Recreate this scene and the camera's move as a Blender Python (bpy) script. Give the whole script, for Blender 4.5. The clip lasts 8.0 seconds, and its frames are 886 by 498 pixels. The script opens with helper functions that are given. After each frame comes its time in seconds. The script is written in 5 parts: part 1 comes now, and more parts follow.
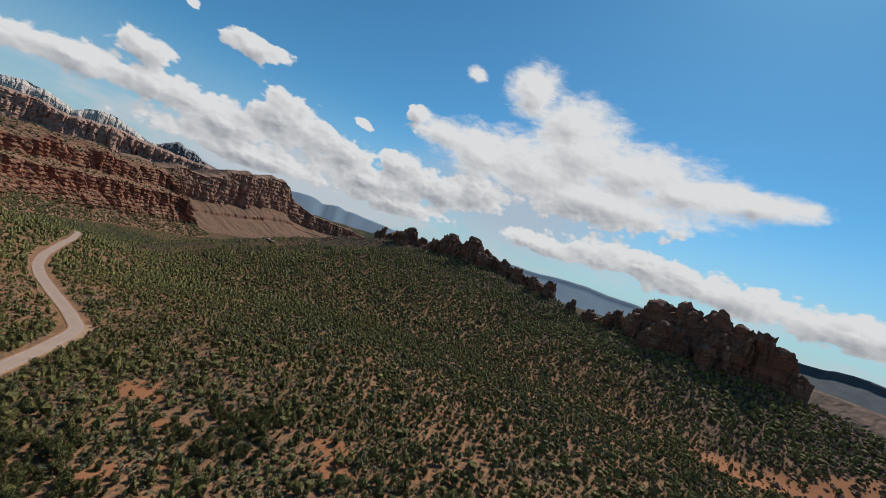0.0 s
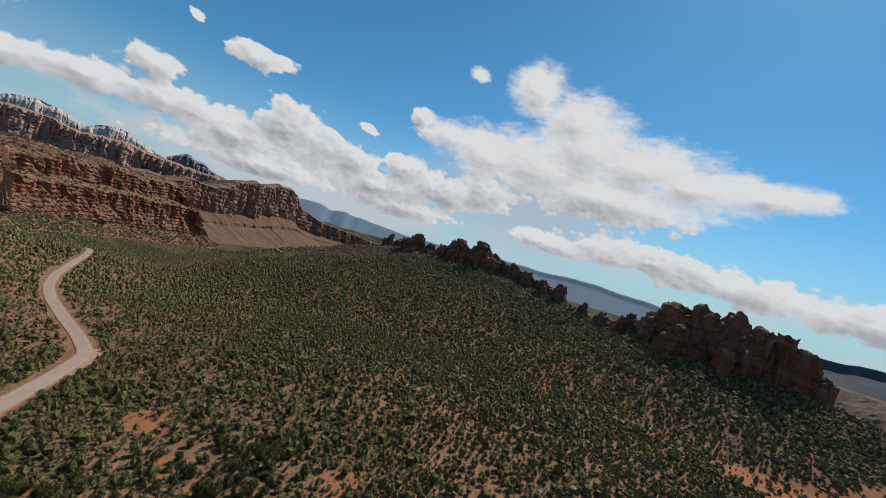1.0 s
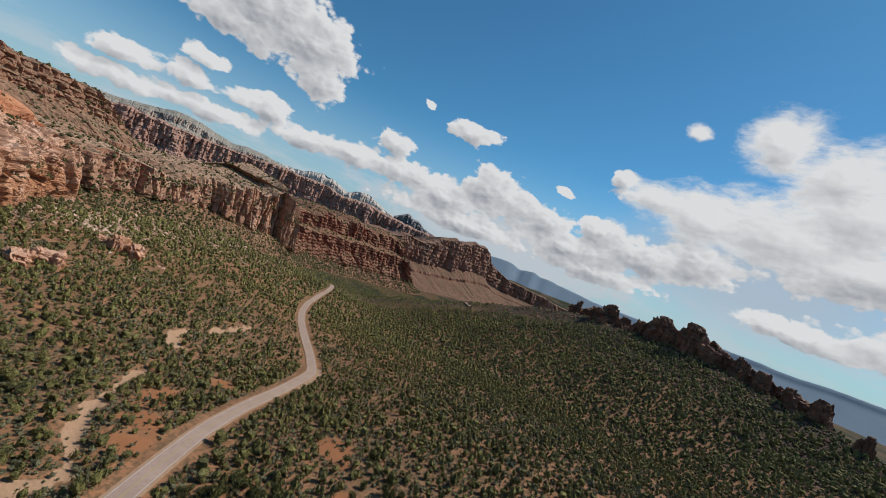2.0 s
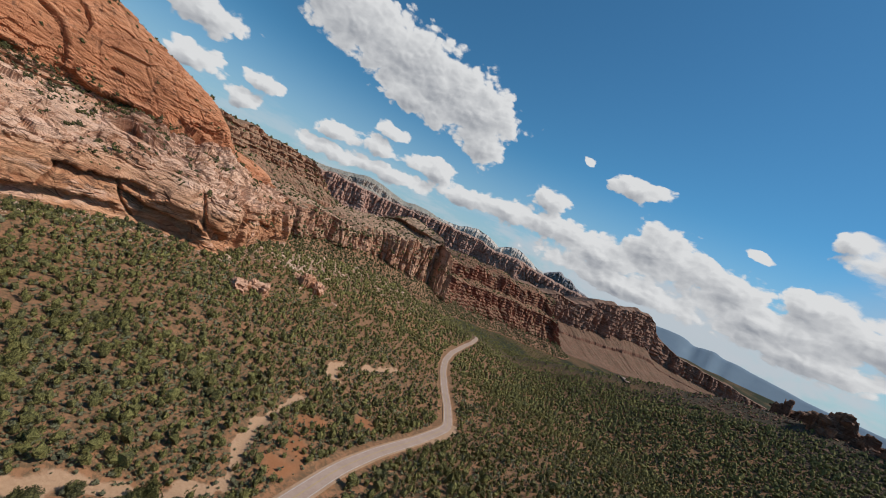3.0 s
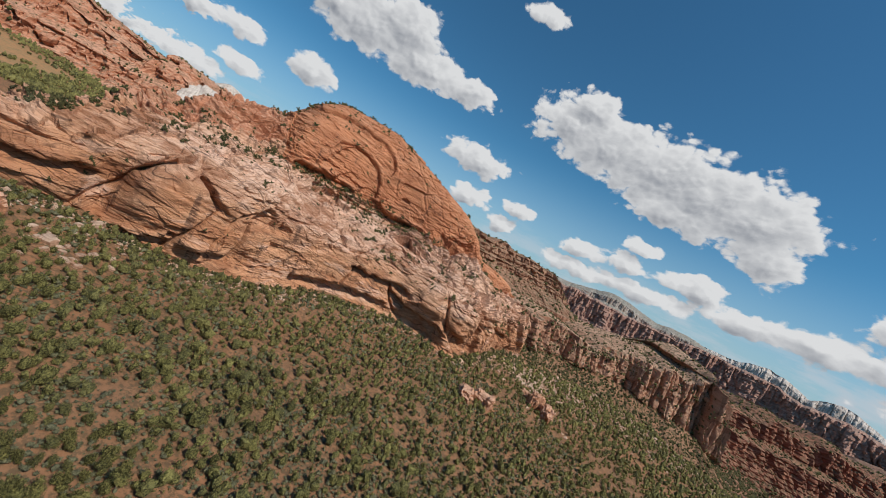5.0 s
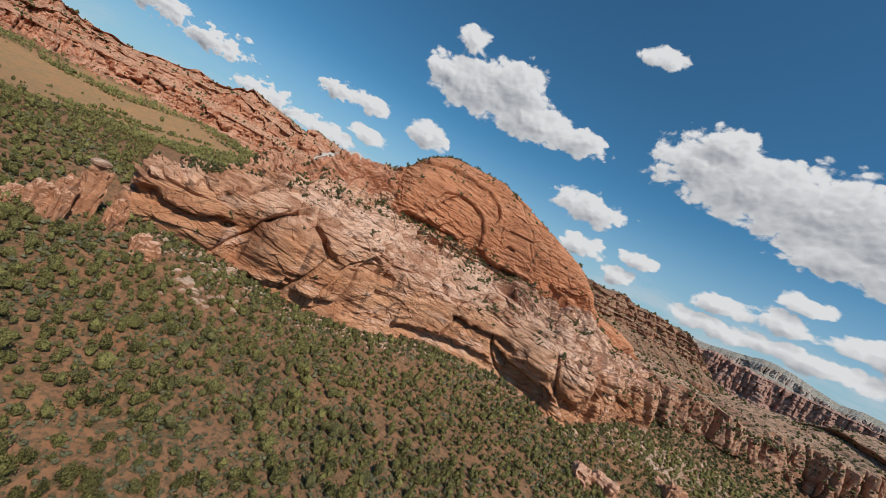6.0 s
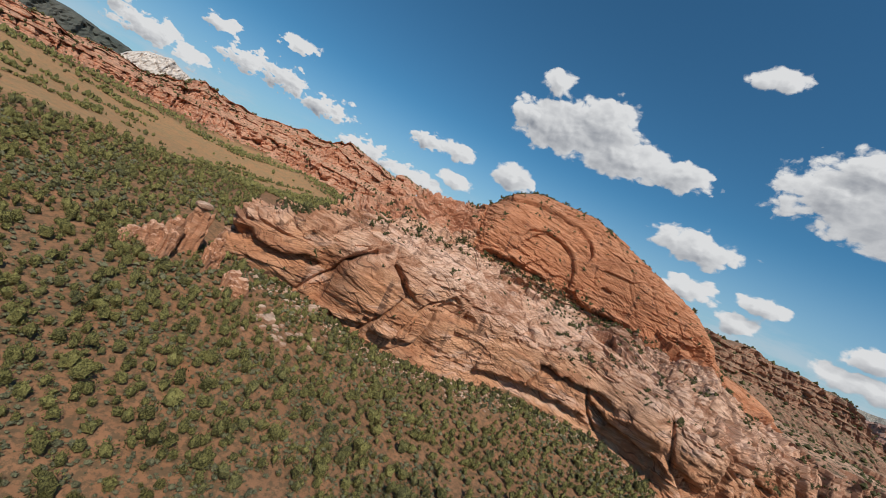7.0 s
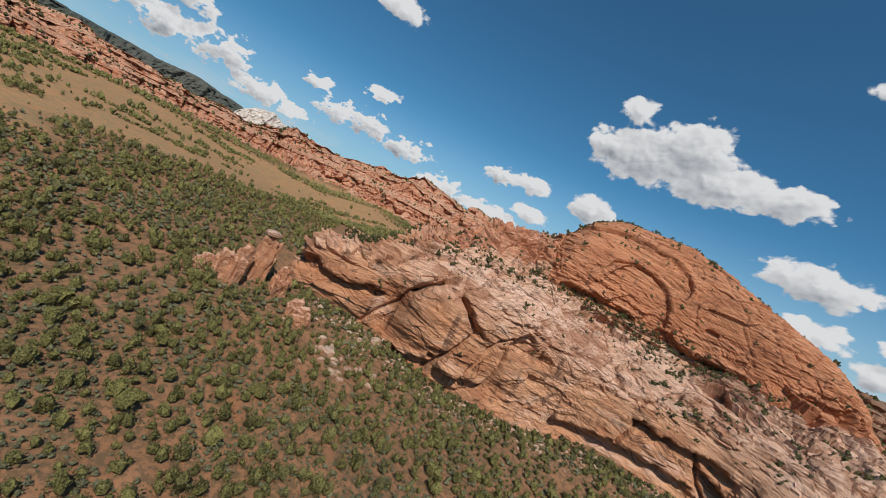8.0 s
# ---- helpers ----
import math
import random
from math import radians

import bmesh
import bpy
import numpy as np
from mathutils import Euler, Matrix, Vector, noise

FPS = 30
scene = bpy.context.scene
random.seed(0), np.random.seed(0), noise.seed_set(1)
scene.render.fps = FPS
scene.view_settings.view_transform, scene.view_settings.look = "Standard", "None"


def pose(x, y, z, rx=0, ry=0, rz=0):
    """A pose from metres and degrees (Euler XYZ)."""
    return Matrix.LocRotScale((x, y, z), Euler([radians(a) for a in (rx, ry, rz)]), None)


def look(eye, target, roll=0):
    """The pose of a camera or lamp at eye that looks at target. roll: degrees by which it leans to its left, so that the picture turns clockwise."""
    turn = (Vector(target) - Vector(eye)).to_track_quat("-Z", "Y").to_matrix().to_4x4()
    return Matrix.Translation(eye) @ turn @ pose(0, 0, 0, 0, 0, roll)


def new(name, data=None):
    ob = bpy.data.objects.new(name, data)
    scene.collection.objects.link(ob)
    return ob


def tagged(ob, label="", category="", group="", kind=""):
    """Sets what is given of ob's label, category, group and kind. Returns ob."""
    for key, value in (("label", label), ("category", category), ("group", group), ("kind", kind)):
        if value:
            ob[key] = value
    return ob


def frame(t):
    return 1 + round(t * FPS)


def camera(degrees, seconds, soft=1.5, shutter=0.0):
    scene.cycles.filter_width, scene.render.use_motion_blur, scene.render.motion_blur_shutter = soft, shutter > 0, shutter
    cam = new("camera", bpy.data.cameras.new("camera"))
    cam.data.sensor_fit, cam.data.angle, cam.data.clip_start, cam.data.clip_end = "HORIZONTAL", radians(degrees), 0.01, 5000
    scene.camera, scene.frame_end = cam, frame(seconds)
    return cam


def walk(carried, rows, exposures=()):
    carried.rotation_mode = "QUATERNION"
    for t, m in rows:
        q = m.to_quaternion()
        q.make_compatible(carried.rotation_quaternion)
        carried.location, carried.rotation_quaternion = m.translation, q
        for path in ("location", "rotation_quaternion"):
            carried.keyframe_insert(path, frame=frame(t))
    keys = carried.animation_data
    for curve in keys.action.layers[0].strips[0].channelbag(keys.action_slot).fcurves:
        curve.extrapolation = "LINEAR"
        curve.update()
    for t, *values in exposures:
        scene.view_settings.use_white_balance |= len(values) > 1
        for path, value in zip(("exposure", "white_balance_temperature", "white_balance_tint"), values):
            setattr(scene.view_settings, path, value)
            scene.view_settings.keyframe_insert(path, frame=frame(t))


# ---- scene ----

# ---- camera and its flight: seconds, place, heading, pitch, bank ----
cam = camera(97.5, 8.0, soft=0.55)
FLIGHT = (
    (0.0, 0.00, 0.00, 140.00, 0.00, -1.09, 18.21),
    (0.5, -0.96, 1.49, 144.46, 3.78, -0.81, 16.45),
    (1.0, -1.61, 5.75, 148.11, -1.25, -1.20, 16.48),
    (1.5, -2.91, 10.96, 150.16, -16.44, -1.55, 19.04),
    (2.0, -5.16, 16.20, 150.97, -29.69, -1.71, 21.38),
    (2.2, -6.11, 18.45, 151.13, -35.02, -1.84, 22.17),
    (3.3, -15.89, 30.16, 149.81, -59.06, -2.91, 24.86),
    (3.5, -18.37, 32.57, 149.16, -63.48, -2.89, 25.20),
    (4.0, -25.75, 37.25, 148.57, -75.08, -2.79, 27.07),
    (4.5, -33.91, 40.50, 147.86, -83.36, -2.58, 26.63),
    (4.7, -37.26, 41.58, 147.61, -86.17, -2.59, 26.34),
    (5.8, -56.62, 43.76, 145.94, -104.66, -2.44, 26.03),
    (6.0, -60.45, 43.84, 145.90, -108.16, -2.63, 25.70),
    (6.5, -69.46, 42.43, 145.20, -116.65, -2.50, 25.37),
    (7.0, -78.02, 39.75, 144.43, -122.13, -2.51, 25.04),
    (7.5, -86.45, 36.36, 143.65, -127.99, -2.60, 24.85),
    (8.0, -94.72, 31.75, 142.78, -134.04, -2.53, 24.74),
)


def flying(x, y, z, heading, pitch, bank):
    a, e = radians(heading), radians(pitch)
    ahead = Vector((math.sin(a) * math.cos(e), math.cos(a) * math.cos(e), math.sin(e)))
    return look((x, y, z), Vector((x, y, z)) + ahead, bank)


walk(cam, [(row[0], flying(*row[1:])) for row in FLIGHT])

# ---- sky with its clouds, and the sun ----
SUN_HEADING, SUN_HEIGHT = 38.0, 49.0
# cloud banks: heading, height over the horizon, half width, half height, in degrees
VALLEY_BANK = ((-52.5, 5.6, 5, 1.3), (-46, 6.3, 4, 1.3), (-39, 6.6, 5, 1.7), (-32, 5.6, 6, 2), (-26.3, 8.8, 4, 2.8), (-21, 7.7, 4, 2.2),
               (-16.5, 7.4, 4, 1.9), (-9.8, 8.3, 3, 1.6), (-13, 5, 8, 2), (-3, 6.8, 6, 2.2), (2.5, 8, 3.5, 2.4), (-28, 3, 10, 1.4),
               (-10, 3.2, 9, 1.6), (-31.7, 15.4, 3.3, 1.4), (-41.5, 9.9, 2.4, 1.5), (-38.8, 16.7, 0.9, 0.6), (-57.8, 7.2, 2.4, 1.5),
               (-3.2, 23.4, 1.1, 0.8), (-16.1, 12, 1.3, 0.5))
ANVIL_BANK = ((5.8, 23.3, 3.2, 2.7), (-9.5, 15.9, 1.8, 1.1), (-4.5, 14.6, 4.5, 1.8), (1, 13.6, 6, 2.8), (9, 13.8, 8, 4), (14.6, 17, 6.5, 4),
              (12.5, 20.5, 4.5, 3), (22, 16.2, 7.5, 3), (29, 15, 6.5, 2.2), (36, 15.3, 5, 1.3), (18, 11.5, 11, 2.8), (48.5, 36.3, 4, 3.4),
              (13.7, 4, 6, 1.2), (26, 4.9, 9, 2), (36, 4.2, 9, 1.7), (47, 3.9, 8, 1.7))
TALL_BANK = ((-82, 20.6, 4.8, 2.9), (-76, 19.8, 7.1, 3.4), (-69, 19.2, 8.4, 3.8), (-62, 18, 7.1, 3.5), (-56, 16.8, 5.5, 3.5), (-53.5, 13, 2.8, 2.7), (-80, 23.6, 3.3, 1.8),
             (-64, 15, 7.1, 2.1), (-91.9, 11.4, 4.5, 1.8), (-90.8, 6.3, 2.9, 1.3), (-83.2, 7.3, 2.2, 1.0), (-73.3, 6.2, 3.0, 1.1), (-67, 6.9, 2.9, 1.3), (-59.8, 7.2, 3.2, 1.1),
             (-66.2, 9.4, 2.5, 0.9), (-84.5, 4.6, 1.5, 1.1), (-73, 3.5, 4.3, 1.0), (-64, 4, 5.4, 1.1))
WEST_BANK = ((-113, 19.6, 6.6, 3.0), (-108.7, 22, 5.5, 2.9), (-104.7, 18.9, 5.1, 2.3), (-97.5, 19, 4.0, 1.8), (-118, 19.9, 3.3, 1.3), (-117, 24.6, 1.8, 1.3), (-130.5, 10.7, 2.7, 1.3),
             (-125.8, 11, 2.3, 1.2), (-117.1, 10.9, 2.5, 1.7), (-92, 30.9, 2.6, 1.1), (-124.6, 7.2, 2.5, 0.9), (-145, 8.2, 4.0, 1.5), (-150.5, 9.0, 3.6, 1.7), (-155, 8.6, 3.0, 1.3), (-138.3, 5.6, 4.3, 1.5),
             (-131, 5, 4.3, 1.2), (-180, 9.6, 3.6, 2.4), (-175, 8.2, 4.0, 2.2), (-174, 12.0, 2.2, 1.4), (-169, 8.4, 3.0, 2.0), (-165, 6.2, 3.6, 1.5), (-161, 5.6, 2.8, 1.1), (-150.8, 13.3, 2.3, 1.0), (-159.2, 10.8, 1.7, 0.9), (-152.5, 23.9, 3.2, 1.3),
             (-186, 10, 4.6, 3.2), (-192, 10.5, 4.6, 3.2))


class Net:
    """A small way to write node trees."""

    def __init__(self, tree):
        self.tree = tree

    def add(self, kind, ins=(), out=0, **settings):
        node = self.tree.nodes.new(kind)
        if "operation" in settings:
            node.operation = settings["operation"]
        if "clamp" in settings:
            node.use_clamp = settings["clamp"]
        if "interpolation" in settings:
            node.interpolation_type = settings["interpolation"]
        if "blend" in settings:
            node.data_type, node.blend_type = "RGBA", settings["blend"]
        if "rotation" in settings:
            node.rotation_type = settings["rotation"]
        if "feature" in settings:
            node.feature = settings["feature"]
        if "attribute" in settings:
            node.attribute_name = settings["attribute"]
        for key, value in (ins.items() if isinstance(ins, dict) else enumerate(ins)):
            if isinstance(value, bpy.types.NodeSocket):
                self.tree.links.new(value, node.inputs[key])
            elif value is not None:
                node.inputs[key].default_value = value
        return node.outputs[out]

    def math(self, op, *ins, clamp=False):
        return self.add("ShaderNodeMath", ins, operation=op, clamp=clamp)

    def vec(self, op, *ins, out=0):
        return self.add("ShaderNodeVectorMath", ins, out, operation=op)

    def noise(self, vector, scale, detail=4, rough=0.5):
        return self.add("ShaderNodeTexNoise", {"Vector": vector, "Scale": scale, "Detail": detail, "Roughness": rough})

    def span(self, value, a, b, c=0.0, d=1.0, kind="SMOOTHSTEP"):
        return self.add("ShaderNodeMapRange", {0: value, 1: a, 2: b, 3: c, 4: d}, interpolation=kind)

    def mix(self, factor, a, b, blend="MIX"):
        return self.add("ShaderNodeMix", {0: factor, 6: a, 7: b}, 2, blend=blend)


def cloud_field():
    """Node group: the distance from the middle of the nearest cloud, in that cloud's own radii."""
    tree = bpy.data.node_groups.new("cloud_field", "ShaderNodeTree")
    tree.interface.new_socket("Place", in_out="INPUT", socket_type="NodeSocketVector")
    tree.interface.new_socket("Far", in_out="OUTPUT", socket_type="NodeSocketFloat")
    net = Net(tree)
    place = tree.nodes.new("NodeGroupInput").outputs[0]
    field = None
    for bank in (VALLEY_BANK, ANVIL_BANK, TALL_BANK, WEST_BANK):
        for a, e, w, h in bank:
            p = net.vec("MULTIPLY_ADD", place, (0.83 / w, 0.83 / h, 0), (-0.83 * (a + 60) / w, -0.83 * e / h, 0))
            d = net.vec("LENGTH", p, out=1)
            field = d if field is None else net.add("ShaderNodeMath", (field, d, 0.35), operation="SMOOTH_MIN")
    tree.links.new(field, tree.nodes.new("NodeGroupOutput").inputs[0])
    return tree


def make_world():
    world = bpy.data.worlds.new("sky")
    scene.world = world
    world.use_nodes = True
    tree = world.node_tree
    tree.nodes.clear()
    net = Net(tree)
    way = net.add("ShaderNodeTexCoord", out=0)
    air = tree.nodes.new("ShaderNodeTexSky")
    air.sky_type, air.sun_disc = "NISHITA", False
    air.sun_elevation, air.sun_rotation = radians(SUN_HEIGHT), radians(SUN_HEADING)
    air.altitude, air.air_density, air.dust_density, air.ozone_density = 1200.0, 1.0, 0.5, 0.7
    sky = air.outputs[0]
    sky = net.vec("MULTIPLY", sky, (0.52 * SKY, 1.16 * SKY, 1.38 * SKY))
    # the sky is deepest away from the sun
    h, e = radians(SUN_HEADING), radians(SUN_HEIGHT)
    near_sun = net.vec("DOT_PRODUCT", way, (math.sin(h) * math.cos(e), math.cos(h) * math.cos(e), math.sin(e)), out=1)
    sky = net.vec("SCALE", sky, None, None, net.span(near_sun, 0.5, -0.15, 1.0, 0.88))
    turned = net.add("ShaderNodeVectorRotate", {0: way, 3: radians(-60)}, rotation="Z_AXIS")
    x, y, z = (net.add("ShaderNodeSeparateXYZ", (turned,), k) for k in range(3))
    heading = net.math("MULTIPLY", net.math("ARCTAN2", x, y), 57.2958)
    height = net.math("MULTIPLY", net.math("ARCSINE", z), 57.2958)
    place = net.add("ShaderNodeCombineXYZ", (heading, height, 0.0))
    stretched = net.vec("MULTIPLY", place, (0.8, 1.15, 1.0))
    bend = net.vec("SUBTRACT", net.add("ShaderNodeTexNoise", {"Vector": stretched, "Scale": 0.4, "Detail": 4.0}, 1), (0.5, 0.5, 0.5))
    moved = net.vec("ADD", place, net.vec("MULTIPLY", bend, (2.6, 1.3, 0)))

    def puffs(at):
        """Heaped rounds at two sizes, with a little fringe."""
        at = net.vec("ADD", at, net.vec("MULTIPLY", bend, (1.2, 1.2, 0)))
        large = net.add("ShaderNodeTexVoronoi", {"Vector": at, "Scale": 0.42, "Detail": 0.0})
        small = net.add("ShaderNodeTexVoronoi", {"Vector": at, "Scale": 1.05, "Detail": 0.0})
        tiny = net.noise(at, 1.7, 5, 0.6)
        sum_ = net.math("ADD", net.math("MULTIPLY", net.math("SUBTRACT", large, 0.45), 0.62), net.math("MULTIPLY", net.math("SUBTRACT", small, 0.42), 0.34))
        return net.math("ADD", sum_, net.math("MULTIPLY", net.math("SUBTRACT", tiny, 0.5), 0.42))

    group = cloud_field()

    def field(at):
        node = tree.nodes.new("ShaderNodeGroup")
        node.node_tree = group
        tree.links.new(at, node.inputs[0])
        return node.outputs[0]

    here = field(moved)
    over = field(net.vec("ADD", moved, (0.6, 1.3, 0)))
    heaps = puffs(stretched)
    heaps_lit = puffs(net.vec("ADD", stretched, (0.25, 0.45, 0)))
    wispy = net.math("MULTIPLY", net.math("MULTIPLY", net.span(heading, 49.0, 54.0), net.span(heading, 106.0, 99.0)), net.span(height, 9.0, 12.0))
    soft = net.math("MULTIPLY", net.math("SUBTRACT", net.noise(net.vec("MULTIPLY", moved, (0.5, 1.3, 1)), 0.42, 7, 0.68), 0.5), net.math("MULTIPLY", wispy, 1.5))
    broken = net.math("MULTIPLY", net.span(heading, -64.0, -74.0), net.span(height, 16.0, 12.0))
    broken = net.math("MULTIPLY", broken, net.math("SUBTRACT", net.noise(stretched, 0.62, 6, 0.62), 0.44))
    body = net.math("ADD", here, net.math("MULTIPLY", heaps, net.math("SUBTRACT", 1.0, net.math("MULTIPLY", wispy, 0.6))))
    body = net.math("ADD", body, net.math("ADD", soft, net.math("MULTIPLY", broken, 3.4)))
    cover = net.span(body, net.math("ADD", net.math("MULTIPLY", wispy, 0.28), 1.12), net.math("SUBTRACT", 0.88, net.math("MULTIPLY", wispy, 0.3)))
    rise = net.math("MULTIPLY", net.math("SUBTRACT", over, here), 0.62)
    light = net.math("ADD", net.math("ADD", rise, 0.42), net.math("MULTIPLY", net.math("SUBTRACT", heaps_lit, heaps), net.math("SUBTRACT", 0.7, net.math("MULTIPLY", wispy, 0.4))))
    light = net.math("ADD", light, net.math("MULTIPLY", net.span(body, 0.3, 1.0), 0.32))
    light = net.math("ADD", light, net.math("MULTIPLY", wispy, 0.25))
    white = net.mix(net.span(light, 0.05, 0.85, kind="LINEAR"), (0.25, 0.27, 0.31, 1), (0.70, 0.71, 0.72, 1))
    haze = net.span(height, 16.0, -1.0)
    pale = net.mix(net.math("MULTIPLY", haze, 0.7), sky, (0.36, 0.47, 0.59, 1))
    # thin cloud low over the valley side
    low = net.math("MULTIPLY", net.span(net.noise(net.vec("MULTIPLY", place, (0.25, 1.0, 1)), 0.5, 6, 0.6), 0.42, 0.62), net.math("MULTIPLY", net.span(height, 7.0, 3.0), 0.45))
    pale = net.mix(low, pale, (0.52, 0.57, 0.63, 1))
    # grey veil of rain below the anvil, and bright haze over the valley
    far = net.vec("LENGTH", net.vec("MULTIPLY_ADD", moved, (1 / 19, 1 / 8.5, 0), (-68 / 19, -8 / 8.5, 0)), out=1)
    pale = net.mix(net.math("MULTIPLY", net.span(far, 1.15, 0.2), 0.8), pale, (0.42, 0.47, 0.54, 1))
    far = net.vec("LENGTH", net.vec("MULTIPLY_ADD", moved, (1 / 24, 1 / 5.5, 0), (-38 / 24, -2.5 / 5.5, 0)), out=1)
    pale = net.mix(net.math("MULTIPLY", net.span(net.math("ADD", far, net.math("MULTIPLY", heaps, 0.8)), 1.15, 0.55), 0.85), pale, (0.50, 0.54, 0.59, 1))
    colour = net.mix(cover, pale, white)
    ground_side = net.math("GREATER_THAN", height, -3.0)
    colour = net.mix(ground_side, (0.12, 0.10, 0.08, 1), colour)
    out = net.add("ShaderNodeBackground", {"Color": colour, "Strength": 1.0})
    tree.links.new(out, tree.nodes.new("ShaderNodeOutputWorld").inputs[0])


SKY = 0.075
make_world()
sun = new("sun", bpy.data.lights.new("sun", "SUN"))
sun.data.energy, sun.data.angle, sun.data.color = 4.0, radians(0.55), (1.0, 0.955, 0.88)
sun.matrix_world = look((900 * math.sin(radians(SUN_HEADING)), 900 * math.cos(radians(SUN_HEADING)), 900 * math.tan(radians(SUN_HEIGHT))), (0, 0, 0))
scene.view_settings.exposure = 0.0

# ---- materials ----
def material(name, build):
    m = bpy.data.materials.new(name)
    m.use_nodes = True
    m.node_tree.nodes.clear()
    net = Net(m.node_tree)
    shader = build(net)
    m.node_tree.links.new(shader, m.node_tree.nodes.new("ShaderNodeOutputMaterial").inputs[0])
    return m


def surface(net, colour, rough=0.9, normal=None, spec=0.25):
    ins = {"Base Color": colour, "Roughness": rough, "Specular IOR Level": spec}
    if normal is not None:
        ins["Normal"] = normal
    return net.add("ShaderNodeBsdfPrincipled", ins)


def place_of(net):
    return net.add("ShaderNodeNewGeometry", out=0)


def rock(name, low, mid, pale, stain=(0.09, 0.05, 0.038), band=0.10, bleach=0.6, streaks=0.7, plants=0.0, bump=0.9, weathered=False, cracks=0.0, patches=0.3):
    """Bedded sandstone: colour beds, fine cross-bedding, dark water streaks, bleached upward faces."""
    def build(net):
        at = place_of(net)
        up = net.add("ShaderNodeSeparateXYZ", (net.add("ShaderNodeNewGeometry", out=1),), 2)
        warp = net.vec("SCALE", net.add("ShaderNodeTexNoise", {"Vector": at, "Scale": 0.012, "Detail": 3.0}, 1), None, None, 38.0)
        bent = net.vec("ADD", at, net.vec("MULTIPLY", warp, (0.2, 0.2, 1)))
        beds = net.noise(net.vec("MULTIPLY", bent, (0.012, 0.012, band)), 1.0, 4, 0.6)
        colour = net.mix(net.span(beds, 0.36, 0.6), low + (1,), mid + (1,))
        broad = net.noise(at, 0.022, 4, 0.6)
        tilted = net.add("ShaderNodeVectorRotate", {0: bent, 2: (0.7, 0.6, 0), 3: radians(14)}, rotation="AXIS_ANGLE")
        other = net.add("ShaderNodeVectorRotate", {0: bent, 2: (0.7, 0.6, 0), 3: radians(-9)}, rotation="AXIS_ANGLE")
        sets = net.span(net.noise(net.vec("MULTIPLY", bent, (0.02, 0.02, 0.09)), 1.0, 1, 0.4), 0.49, 0.51)
        lines = net.mix(sets, net.noise(net.vec("MULTIPLY", tilted, (0.05, 0.05, 1.5)), 1.0, 6, 0.75), net.noise(net.vec("MULTIPLY", other, (0.05, 0.05, 1.3)), 1.0, 6, 0.75))
        wash = net.math("MULTIPLY", net.span(up, 0.3, 0.72), net.math("ADD", net.math("MULTIPLY", net.math("SUBTRACT", broad, 0.5), 2.4), 0.95))
        if weathered:
            old = net.add("ShaderNodeAttribute", out=2, attribute="weathered")
            wash = net.math("MULTIPLY", net.math("ADD", net.math("MULTIPLY", wash, 0.35), 0.75), net.math("ADD", old, net.math("MULTIPLY", net.math("SUBTRACT", net.noise(at, 0.05, 5, 0.65), 0.5), 1.1)))
        colour = net.mix(net.math("MULTIPLY", net.math("MAXIMUM", wash, 0.0), bleach, clamp=True), colour, pale + (1,))
        colour = net.mix(0.75, colour, net.mix(net.span(lines, 0.34, 0.6), (0.62, 0.56, 0.52, 1), (1.16, 1.16, 1.16, 1)), "MULTIPLY")
        # rusty and bleached patches that follow the beds
        patch = net.noise(net.vec("MULTIPLY", bent, (0.022, 0.022, 0.075)), 1.0, 7, 0.68)
        colour = net.mix(net.math("MULTIPLY", net.span(patch, 0.51, 0.6), patches), colour, (low[0] * 0.68, low[1] * 0.62, low[2] * 0.62, 1))
        colour = net.mix(net.math("MULTIPLY", net.span(patch, 0.46, 0.36), patches * 0.8), colour, (pale[0] * 1.14, pale[1] * 1.16, pale[2] * 1.2, 1))
        run = net.noise(net.vec("MULTIPLY", at, (0.16, 0.16, 0.012)), 1.0, 5, 0.6)
        dark = net.math("MULTIPLY", net.math("MULTIPLY", net.span(run, 0.53, 0.66), net.span(up, 0.75, 0.3)), streaks)
        dark = net.math("MULTIPLY", dark, net.span(net.noise(at, 0.035, 3), 0.36, 0.56))
        colour = net.mix(dark, colour, stain + (1,))
        if cracks:
            wander = net.vec("SCALE", net.add("ShaderNodeTexNoise", {"Vector": at, "Scale": 0.09, "Detail": 4.0}, 1), None, None, 4.0)
            split = net.add("ShaderNodeTexVoronoi", {"Vector": net.vec("MULTIPLY", net.vec("ADD", tilted, wander), (0.014, 0.014, 0.16)), "Scale": 1.0}, feature="DISTANCE_TO_EDGE")
            small = net.add("ShaderNodeTexVoronoi", {"Vector": net.vec("MULTIPLY", net.vec("ADD", other, wander), (0.03, 0.03, 0.5)), "Scale": 1.0}, feature="DISTANCE_TO_EDGE")
            open_ = net.math("MULTIPLY", net.span(split, 0.03, 0.008), net.span(net.noise(at, 0.045, 3), 0.42, 0.55))
            thin = net.math("MULTIPLY", net.span(small, 0.04, 0.01), net.span(net.noise(at, 0.03, 4), 0.47, 0.58, 0.0, 0.75))
            gap = net.math("MAXIMUM", open_, thin)
            colour = net.mix(net.math("MULTIPLY", gap, cracks), colour, (0.10, 0.048, 0.032, 1))
        grain = net.noise(at, 0.9, 6, 0.7)
        colour = net.mix(0.5, colour, net.mix(grain, (0.6, 0.6, 0.6, 1), (1.4, 1.4, 1.4, 1)), "MULTIPLY")
